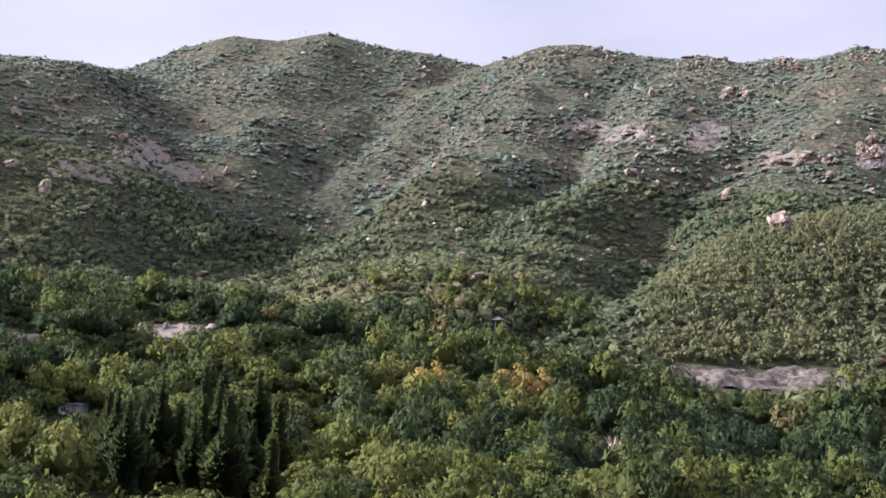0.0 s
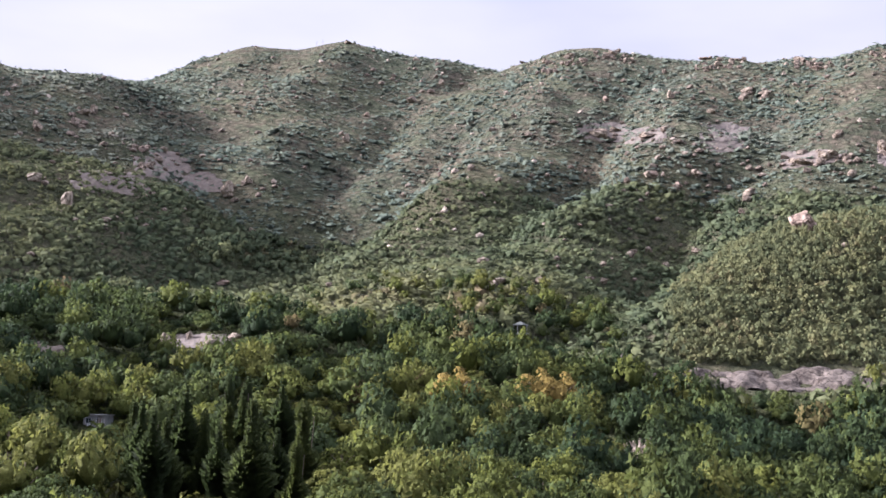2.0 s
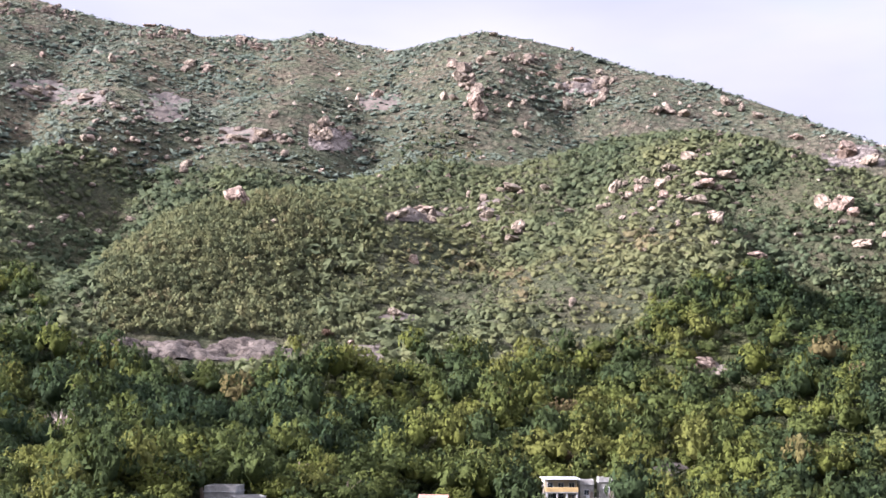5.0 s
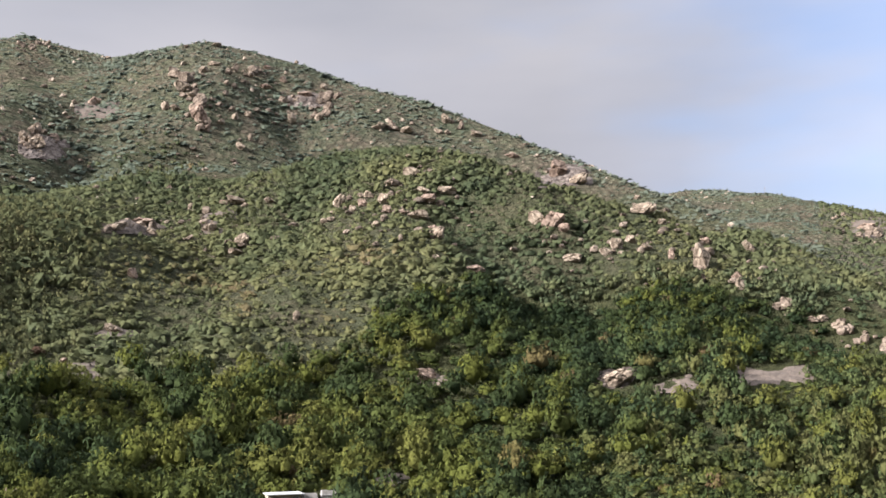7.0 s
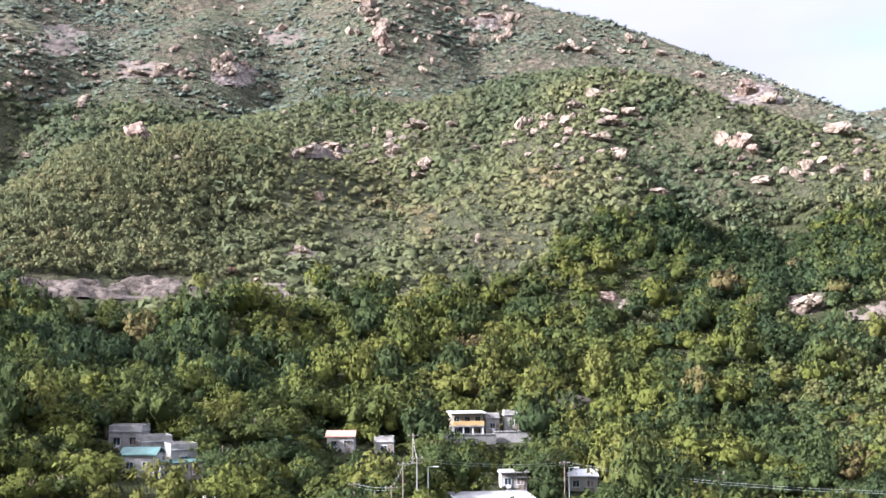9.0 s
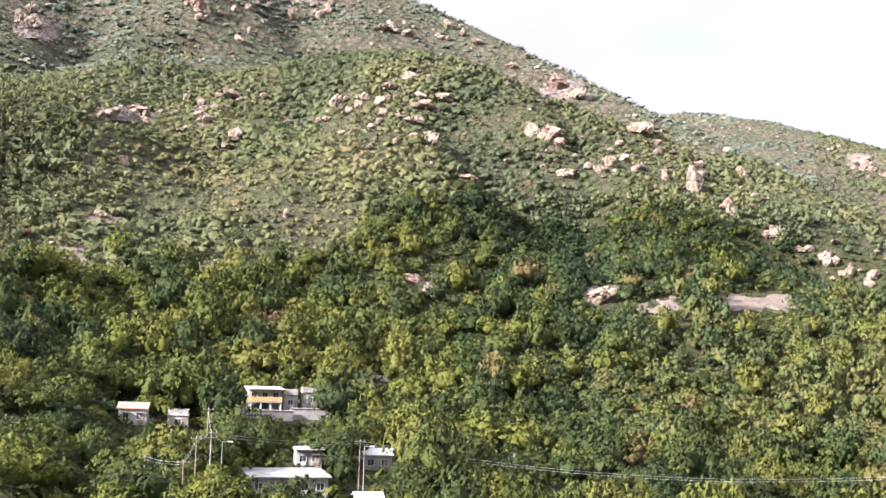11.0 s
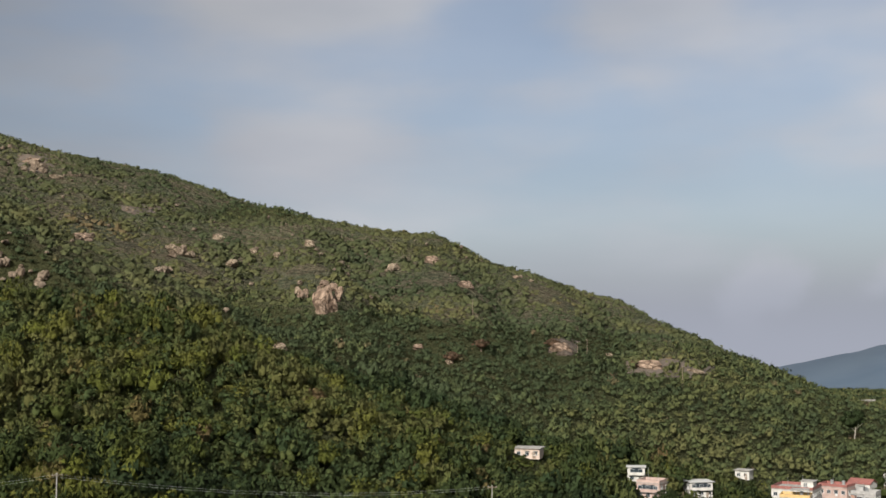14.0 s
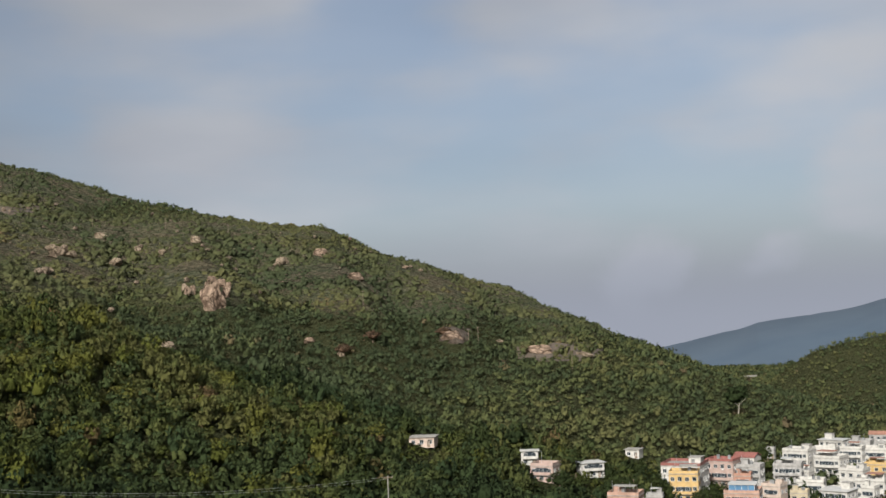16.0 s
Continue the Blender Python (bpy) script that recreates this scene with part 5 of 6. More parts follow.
DARKBLOCK = granite("dark_granite", (0.060, 0.052, 0.044), (0.150, 0.130, 0.108), 8.0)
ROCK_FORMS = [boulder_mesh(k + 3, PINK if k % 4 == 1 else ROCK, 4 if k < 8 else 3) for k in range(14)]
DARK_FORM = boulder_mesh(40, DARKBLOCK)
rock_rng = random.Random(5)
for rocks, words in ((UPPER_ROCKS, "weathered grey granite boulder among hillside scrub"), (LEFT_ROCKS, "pale granite boulder among dark bushes"),
                     (BROW_ROCKS, "grey granite outcrop below the ridge line"), (SUMMIT_ROCKS, "pinkish granite block on the rocky summit"),
                     (RIDGE_ROCKS, "weathered granite boulder near the ridge"), (SLOPE_ROCKS, "cream-coloured granite boulder on a scrubby slope"),
                     (HEAP_ROCKS, "rounded cream granite boulder of a scattered heap"), (EDGE_ROCKS, "jointed pinkish granite outcrop on a steep spur"),
                     (CLIFF_ROCKS, "tall jointed pink granite block of a forest cliff"), (FAR_ROCKS, "sunlit pinkish granite cliff block above forest"), (END_ROCKS, "bare pale granite rock on a wooded slope")):
    for az, el, breadth, ratio in rocks:
        p, r = on_slope(az, el)
        tall = breadth * ratio
        if el > 16.2:
            breadth, tall = breadth * 0.95, tall * 0.6
        ob = new("boulder", DARK_FORM if abs(az - 7.69) < 0.01 else rock_rng.choice([ROCK_FORMS[1], ROCK_FORMS[5]] if rocks is CLIFF_ROCKS or abs(az - 72.56) < 0.01 else [ROCK_FORMS[5]] if rocks is SLOPE_ROCKS and breadth > 11.3 else ROCK_FORMS[:8] if breadth > 5 else ROCK_FORMS[8:]))
        deep = breadth * rock_rng.uniform(0.7, 0.95)
        ob.matrix_world = (Matrix.Translation((p.x, p.y, p.z + tall * (0.32 if az < 56 else 0.22))) @ Matrix.Rotation(-radians(az), 4, "Z")
                           @ Matrix.Diagonal((breadth * 1.05, deep, max(tall * 1.15, breadth * 0.5), 1)) @ pose(0, 0, 0, 0, 0, rock_rng.choice((0, 25, 180, 205, 155))))
        tagged(ob, words, "boulder", "granite boulders")

# heaps of broken blocks, too many to count
vs, fs, at = [], [], 0
heap_v = [np.array([q.co[:] for q in ROCK_FORMS[k].vertices]) for k in range(8, 14)]
heap_f = [np.array([q.vertices[:] for q in ROCK_FORMS[k].polygons]) for k in range(8, 14)]
for az, el, breadth, ratio in PILE_ROCKS:
    p, r = on_slope(az, el)
    k = rock_rng.randrange(6)
    tall = max(breadth * ratio, breadth * 0.5)
    m = (Matrix.Translation((p.x, p.y, p.z + tall * 0.3)) @ Matrix.Rotation(-radians(az + rock_rng.choice((0, 35, 150, 200))), 4, "Z") @ Matrix.Diagonal((breadth, breadth * 0.8, tall * 1.1, 1)))
    m = np.array(m)
    vs.append(heap_v[k] @ m[:3, :3].T + m[:3, 3])
    fs.append(heap_f[k] + at)
    at += len(heap_v[k])
HEAP = granite("heap_granite", (0.110, 0.088, 0.068), (0.275, 0.220, 0.165), 1.2)
tagged(new("rock_heaps", mesh_from("rock_heaps", np.vstack(vs), np.vstack(fs), HEAP, smooth=False)), "heaps of broken pinkish granite blocks on the slopes", "rocks", kind="stuff")

# smaller stones strewn round the crags: bearing, height angle, spread, count
stones = np.random.default_rng(31)
form_v = [lumpy(ico(1)[0], 0.5, 1.6, 3.0 * k) for k in range(5)]
form_f = ico(1)[1]
vs, fs, at = [], [], 0
for az0, el0, da, de, count in ((28.3, 15.3, 2.2, 1.2, 90), (27.4, 13.4, 0.9, 1.2, 50), (31.5, 14.6, 1.8, 0.9, 45), (38.5, 8.6, 2.2, 1.2, 45), (27.6, 10.2, 2.0, 1.5, 40),
                            (8.0, 16.3, 4.0, 0.8, 70), (13.0, 15.8, 3.0, 1.0, 70), (-6.0, 16.0, 6.0, 1.4, 60), (-16.5, 12.0, 3.6, 2.0, 90), (20.0, 12.4, 3.0, 1.4, 60),
                            (10.0, 11.8, 3.0, 1.6, 60), (47.5, 7.6, 2.6, 1.0, 60), (52.0, 6.6, 2.4, 1.4, 60), (57.0, 3.0, 1.6, 1.0, 30), (67.0, 4.6, 5.0, 1.2, 60), (60.0, 7.2, 3.0, 0.8, 50), (42.0, 11.4, 3.0, 1.0, 50), (2.0, 13.0, 5.0, 2.0, 90), (-8.0, 13.0, 5.0, 2.0, 70), (11.5, 13.0, 3.0, 1.0, 80), (16.5, 12.3, 2.5, 0.8, 70), (-17.0, 9.5, 3.0, 1.5, 60), (36.5, 9.6, 2.5, 0.9, 60), (35.0, 14.0, 3.0, 0.8, 60), (75.0, 3.4, 5.0, 1.0, 50), (6.0, 7.6, 4.0, 1.4, 50), (28.5, 8.4, 2.0, 1.0, 50), (18.0, 15.6, 5.0, 0.8, 80), (0.0, 16.3, 6.0, 0.7, 70)):
    for k in range(count * 2 // 3):
        p, r = on_slope(az0 + stones.normal() * da * 0.75, el0 + stones.normal() * de * 0.75)
        s = 0.55 + 1.7 * stones.random() ** 3.0
        q = form_v[stones.integers(5)] * np.array([s * stones.uniform(0.9, 1.6), s, s * stones.uniform(0.6, 1.0)])
        vs.append(q + np.array([p.x, p.y, p.z + 1.1]))
        fs.append(form_f + at)
        at += len(q)
tagged(new("strewn_stones", mesh_from("strewn_stones", np.vstack(vs), np.vstack(fs), HEAP, smooth=False)), "small pale granite stones strewn among the scrub", "stones", kind="stuff")


# ---- bare rock and soil on the slopes ----
SOIL_CUT = plain("bare_soil", (0.118, 0.092, 0.070), 0.95, 0.0, 0.45, 0.5)
DARKROCK = granite("wet_grey_granite", (0.095, 0.080, 0.070), (0.200, 0.168, 0.142))
PALEROCK = granite("pale_lilac_granite", (0.070, 0.057, 0.046), (0.126, 0.104, 0.084), 1.6)
for az0, da, el0, de, kind in SCARS + SCARS_HIGH:
    nu, nv = max(12, int(da * 30)), max(8, int(de * 30))
    pts = []
    for iu in range(nu + 1):
        for iv in range(nv + 1):
            u, v = iu / nu * 2 - 1, iv / nv * 2 - 1
            thin = 0.38 + 0.24 * (u + 1) if kind == "pale" and da > 4 else 1.0
            p, r = on_slope(az0 + u * da * 1.15, el0 + v * de * 1.15 * thin)
            q = Vector((p.x, p.y, p.z))
            edge = 1 - abs(u) ** 2.2 - abs(v) ** 2.2 - 1.3 * noise.fractal(q * 0.10, 0.8, 2.0, 3)
            if kind == "soil":
                lift = 0.7 * edge + 0.5 * noise.fractal(q * 0.15, 0.7, 2.0, 4)
            else:
                lift = 1.9 * edge + 0.6 * noise.fractal(q * 0.08, 0.7, 2.0, 4) + 0.35 * abs(noise.noise(q * 0.35))
            k = (EYE - p).normalized()
            pts.append(p + (k * 0.7 + Vector((0, 0, 0.7))) * lift)
    g = np.arange((nu + 1) * (nv + 1)).reshape(nu + 1, nv + 1)
    f = np.stack([g[:-1, :-1], g[1:, :-1], g[1:, 1:], g[:-1, 1:]], -1).reshape(-1, 4)
    mat = {"soil": SOIL_CUT, "pale": PALEROCK, "dark": DARKROCK, "pink": PINK}[kind]
    words = {"soil": "bare brown soil showing on a scrubby slope", "pale": "broad bare slab of pale lilac-grey granite",
             "dark": "smooth dark grey granite slab on the slope", "pink": "jointed pinkish granite crag"}[kind]
    ob = new("soil_patch" if kind == "soil" else "rock_slab", mesh_from("slab", np.array([q[:] for q in pts]), f, mat, smooth=kind == "pale"))
    tagged(ob, words, "soil" if kind == "soil" else "rock", kind="structure")


# ---- trees near by ----
def trunk_mesh(height, radius, limbs, seed, mat):
    """A tapered trunk with a few limbs."""
    rng = random.Random(seed)
    bm = bmesh.new()

    def limb(a, b, r0, r1):
        a, b = Vector(a), Vector(b)
        q = (b - a).to_track_quat("Z", "Y").to_matrix().to_4x4()
        bmesh.ops.create_cone(bm, cap_ends=True, segments=6, radius1=r0, radius2=r1, depth=(b - a).length, matrix=Matrix.Translation((a + b) / 2) @ q)

    mid = (rng.uniform(-0.1, 0.1) * height, rng.uniform(-0.1, 0.1) * height, height * 0.5)
    limb((0, 0, -0.5), mid, radius, radius * 0.75)
    limb(mid, (mid[0] * 1.3, mid[1] * 1.3, height), radius * 0.75, radius * 0.3)
    for k in range(limbs):
        a = k * 2.4 + rng.random()
        z = height * rng.uniform(0.45, 0.75)
        limb((mid[0], mid[1], z), (mid[0] + math.cos(a) * height * 0.35, mid[1] + math.sin(a) * height * 0.35, z + height * 0.3), radius * 0.4, radius * 0.12)
    me = bpy.data.meshes.new("trunk")
    bm.to_mesh(me)
    bm.free()
    me.materials.append(mat)
    return me


def conifer_crown(seed):
    """Whorls of upswept sprays round a spire, unit height."""
    rng = np.random.default_rng(seed)
    vs, fs, ns, at = [], [], [], 0
    rings, sides = 9, 8
    spire = np.array([[(0.008 + 0.065 * (1 - k / (rings - 1)) ** 0.8) * (1 + 0.25 * rng.normal()) * math.cos(2 * math.pi * j / sides),
                       (0.008 + 0.065 * (1 - k / (rings - 1)) ** 0.8) * (1 + 0.25 * rng.normal()) * math.sin(2 * math.pi * j / sides), 0.06 + 0.88 * k / (rings - 1)] for k in range(rings) for j in range(sides)])
    vs.append(spire)
    ns.append(spire * np.array([6, 6, 0]) + np.array([0, 0, 0.5]))
    for k in range(rings - 1):
        for j in range(sides):
            p, q = k * sides + j, k * sides + (j + 1) % sides
            fs.append(np.array([[p, q, q + sides], [p, q + sides, p + sides]]))
    at = len(spire)
    for k in range(1500):
        h = 0.05 + 0.95 * rng.random() ** 1.3
        h = round(h * 26) / 26 + rng.normal() * 0.007
        reach = 0.25 * max(1.03 - h, 0.03) ** 0.6 * (0.85 + 0.3 * math.sin(seed + 9 * h))
        a = rng.uniform(0, 2 * math.pi)
        d, t = np.array([math.cos(a), math.sin(a), 0]), np.array([-math.sin(a), math.cos(a), 0])
        q = reach * rng.uniform(0.6, 1.15)
        o = d * q * 0.3 + np.array([0, 0, h])
        tip = o + d * q * 0.72 + np.array([0, 0, q * rng.uniform(0.05, 0.4)])
        m1 = o + d * q * 0.4 + np.array([0, 0, -0.006])
        wd = max(q * 0.17, 0.009)
        ns.append(np.tile(d * 0.6 + np.array([0, 0, 0.75]), (4, 1)))
        vs.append(np.array([o, m1 - t * wd, tip, m1 + t * wd]))
        fs.append(np.array([[0, 1, 2], [0, 2, 3]]) + at)
        at += 4
    return np.vstack(vs), np.vstack(fs), np.vstack(ns)


def crown_mesh(form, size, tall, value, mat):
    v, f, n = form
    me = mesh_from("crown", v * np.array([size, size, size * tall]), f, mat, smooth=False)
    a = me.attributes.new("puff", "FLOAT_VECTOR", "POINT")
    a.data.foreach_set("vector", n.astype(np.float32).ravel())
    return tint_mesh(me, value)


def make_tree(kind, seed, size, value):
    """One tree with its foot at the origin: trunk and crown."""
    root = new("conifer" if kind == "conifer" else "tree")
    if kind == "conifer":
        part("trunk", trunk_mesh(size * 0.84, size * 0.010, 0, seed, BARK), root)
        part("crown", crown_mesh(conifer_crown(seed), size, 1.0, value, LEAF), root)
    else:
        part("trunk", trunk_mesh(size * 1.1, size * 0.07, 4, seed, BARK), root)
        c = part("crown", crown_mesh(crown(640, 0.050, 1, seed, 0.74, 28, 10), size, 1.0 + 0.2 * (seed % 3 - 1), value, LEAF), root)
        c.location = (0, 0, size * 0.3)
    return root


def set_tree(kinds, k, az, r, grow):
    a = radians(az)
    x, y = r * math.sin(a), r * math.cos(a)
    m = pose(x, y, ground_at(x, y), 0, 0, (az * 57 + r * 31) % 360) @ Matrix.Diagonal((grow, grow, grow, 1))
    ob = copy_thing(kinds[k], m)
    ob.matrix_basis = m
    return ob


TONES = (0.05, 0.15, 0.25, 0.34, 0.42, 0.5, 0.56, 0.64, 0.72, 0.80)
BROAD = [tagged(make_tree("broadleaf", 40 + k, 4.6, v), "dark green broadleaf tree with a dense lobed crown" if v < 0.4 else "yellow-green broadleaf tree with sunlit lobed crown",
                "tree", "forest trees") for k, v in enumerate(TONES)]
PINES = [tagged(make_tree("conifer", 60 + k, 21.0, 0.42 + 0.1 * k), "tall dark green conifer with whorled branches", "conifer", "stand of conifers") for k in range(3)]
AMBER = tagged(make_tree("broadleaf", 71, 5.4, 0.6), "broadleaf tree turning amber-yellow in the forest", "tree", "forest trees")
AMBER_LEAF = foliage("amber_leaves", (0.140, 0.104, 0.030), (0.185, 0.136, 0.040), (0.225, 0.165, 0.050), (0.230, 0.150, 0.055))
for q in AMBER.children:
    if q.name.startswith("crown"):
        q.data.materials[0] = AMBER_LEAF
RUSSET = tagged(make_tree("broadleaf", 75, 3.2, 0.6), "small tree with russet-red foliage among green scrub", "tree", "forest trees")
RUSSET_LEAF = foliage("russet_leaves", (0.085, 0.056, 0.040), (0.106, 0.068, 0.048), (0.130, 0.086, 0.060), (0.140, 0.095, 0.064), 0.7)
for q in RUSSET.children:
    if q.name.startswith("crown"):
        q.data.materials[0] = RUSSET_LEAF
tree_rng = np.random.default_rng(23)
spots, taken = [], []
for az0, el0 in ((-0.45, 0.15), (4.6, 0.1), (3.5, 0.3)):
    spots.append((az0, on_slope(az0, el0)[1], "amber"))
for az0, el0 in ((20.3, 2.7), (80.0, -1.0), (78.6, -1.6), (83.4, -0.9)):
    spots.append((az0, on_slope(az0, el0)[1], "russet"))
for k in range(22):
    spots.append((tree_rng.uniform(-15.6, -7.4), tree_rng.uniform(214, 262), "pine"))
while len(spots) < 300:
    az0, r0 = tree_rng.uniform(-22, 80), math.sqrt(tree_rng.uniform(158 ** 2, 246 ** 2))
    if -16.5 < az0 < -7.0 and r0 > 196:
        continue
    px, py, _ = bearing(az0, 0, r0)
    if any(math.hypot(px - qx, py - qy) < 4.6 for qx, qy in taken):
        continue
    ax, ay = np.array([px]), np.array([py])
    if clear_of_yards(ax, ay)[0] and house_view(ax, ay, land(ax, ay), 9.5)[0]:
        spots.append((az0, r0, "broad"))
        taken.append((px, py))
for az0, r0, kind in spots:
    g = float(0.7 + 0.95 * tree_rng.random() ** 1.8)
    if kind == "amber":
        set_tree([AMBER], 0, az0, r0, 1.45)
    elif kind == "russet":
        set_tree([RUSSET], 0, az0, r0, 1.0 if az0 < 50 else 1.7)
    elif kind == "pine":
        set_tree(PINES, int(tree_rng.integers(3)), az0, r0, float(tree_rng.uniform(0.65, 1.05)))
    else:
        px, py, _ = bearing(az0, 0, r0)
        want = float(tone(np.array([px]), np.array([py]), land(np.array([px]), np.array([py])))[0]) + tree_rng.uniform(-0.4, 0.35)
        set_tree(BROAD, int(np.argmin([abs(v - want) for v in TONES])), az0, r0, g)
# trees among the village houses: bearing, distance, growth
for az0, r0, g in ((96.06, 384, 1.6), (95.5, 380, 1.3), (96.6, 388, 1.25), (97.75, 396, 0.95), (92.2, 372, 1.5), (92.8, 378, 1.6), (93.3, 372, 1.3), (91.5, 370, 1.2), (99.7, 434, 0.9), (95.05, 372, 1.0),
                  (98.3, 470, 1.2), (98.9, 468, 1.0), (90.9, 352, 1.1), (89.4, 372, 1.2), (88.7, 368, 1.0), (100.6, 452, 0.8), (101.9, 490, 0.8), (93.9, 360, 1.0), (98.1, 486, 1.1)):
    set_tree(BROAD, int(tree_rng.integers(1, 7)), az0, r0, g)
for ob in BROAD + PINES + [AMBER, RUSSET]:
    for q in list(ob.children_recursive) + [ob]:
        bpy.data.objects.remove(q)


# ---- houses ----
WALLS = {"dull": plain("stained_plaster", (0.31, 0.295, 0.265), 0.85, 0, 0.45), "white": plain("white_render", (0.52, 0.51, 0.485), 0.8, 0, 0.3), "cream": plain("cream_render", (0.43, 0.37, 0.26), 0.8, 0, 0.25),
         "grey": plain("grey_render", (0.36, 0.355, 0.35), 0.85, 0, 0.4), "pinkish": plain("pale_pink_render", (0.50, 0.41, 0.35), 0.85, 0, 0.3),
         "pink": plain("salmon_render", (0.40, 0.30, 0.265), 0.85, 0, 0.25), "yellow": plain("yellow_tile", (0.50, 0.345, 0.14), 0.6, 0, 0.2),
         "orange": plain("orange_render", (0.36, 0.20, 0.145), 0.8, 0, 0.2), "brick": plain("brown_brick", (0.42, 0.27, 0.21), 0.85, 0, 0.35)}
ROOFING = {"teal": plain("teal_sheet_metal", (0.055, 0.115, 0.100), 0.6, 0.0), "brown": plain("rusty_brown_sheet", (0.32, 0.17, 0.12), 0.7),
           "red": plain("dark_red_tiles", (0.25, 0.095, 0.08), 0.7), "white": plain("white_sheet", (0.50, 0.50, 0.49), 0.5, 0, 0.25),
           "blue": plain("blue_panel", (0.10, 0.22, 0.38), 0.4), "slab": plain("weathered_concrete", (0.34, 0.33, 0.31), 0.9, 0, 0.45)}
GLASS, _n, _l, _b = material("dark_window_glass", 0.08)
_b.inputs["Base Color"].default_value = (0.03, 0.04, 0.05, 1)
FRAME = plain("white_window_frame", (0.62, 0.62, 0.62), 0.5)
STEEL = plain("galvanised_steel", (0.58, 0.60, 0.62), 0.35, 0.8)
TIMBER = plain("weathered_timber", (0.22, 0.17, 0.13), 0.9)
CONCRETE = plain("grey_concrete", (0.29, 0.28, 0.26), 0.9, 0, 0.4)
WORDS = {"dull": "stained off-white", "white": "white-rendered", "cream": "cream and white", "grey": "grey-rendered", "pinkish": "pale pink rendered", "pink": "salmon-pink",
         "yellow": "yellow-tiled", "orange": "orange-red", "brick": "brown brick"}


def boxes(name, dims, mat, bevel=0.0):
    """One mesh of boxes: (x, y, z of the middle, three sizes)."""
    bm = bmesh.new()
    for x, y, z, a, b, c in dims:
        bmesh.ops.create_cube(bm, size=1.0, matrix=Matrix.Translation((x, y, z)) @ Matrix.Diagonal((a, b, c, 1)))
    if bevel:
        bmesh.ops.bevel(bm, geom=bm.edges[:], offset=bevel, segments=1, affect="EDGES")
    me = bpy.data.meshes.new(name)
    bm.to_mesh(me)
    bm.free()
    me.materials.append(mat)
    return me


def cylinder(name, x, y, z, radius, height, mat, seg=12, top=None):
    bm = bmesh.new()
    bmesh.ops.create_cone(bm, cap_ends=True, segments=seg, radius1=radius, radius2=radius if top is None else top, depth=height, matrix=Matrix.Translation((x, y, z + height / 2)))
    me = bpy.data.meshes.new(name)
    bm.to_mesh(me)
    bm.free()
    me.materials.append(mat)
    return me


WIN_FRAME = boxes("window", [(0, 0, 0.62, 1.34, 0.16, 0.07), (0, 0, -0.62, 1.34, 0.2, 0.09), (-0.63, 0, 0, 0.08, 0.16, 1.2), (0.63, 0, 0, 0.08, 0.16, 1.2), (0, 0, 0, 0.05, 0.12, 1.2)], FRAME)
WIN_PANE = boxes("pane", [(0, 0.02, 0, 1.2, 0.06, 1.2)], GLASS)
WIN_HOOD = boxes("hood", [(0, -0.3, 0.78, 1.6, 0.5, 0.08)], CONCRETE)
COOLER = boxes("air_conditioner", [(0, -0.2, 0, 0.7, 0.4, 0.5)], FRAME, 0.03)


def gable(name, w, d, rise, mat):
    bm = bmesh.new()
    o = 0.35
    a, b = w / 2 + o, d / 2 + o
    ring = []
    for x in (-a, a):
        ring.append([bm.verts.new((x, y, z)) for y, z in ((-b, 0), (0, rise), (b, 0), (b, -0.15), (0, rise - 0.15), (-b, -0.15))])
    for k in range(6):
        bm.faces.new((ring[0][k], ring[0][(k + 1) % 6], ring[1][(k + 1) % 6], ring[1][k]))
    bm.faces.new(ring[0][::-1])
    bm.faces.new(ring[1])
    bmesh.ops.recalc_face_normals(bm, faces=bm.faces[:])
    me = bpy.data.meshes.new(name)
    bm.to_mesh(me)
    bm.free()
    me.materials.append(mat)
    return me


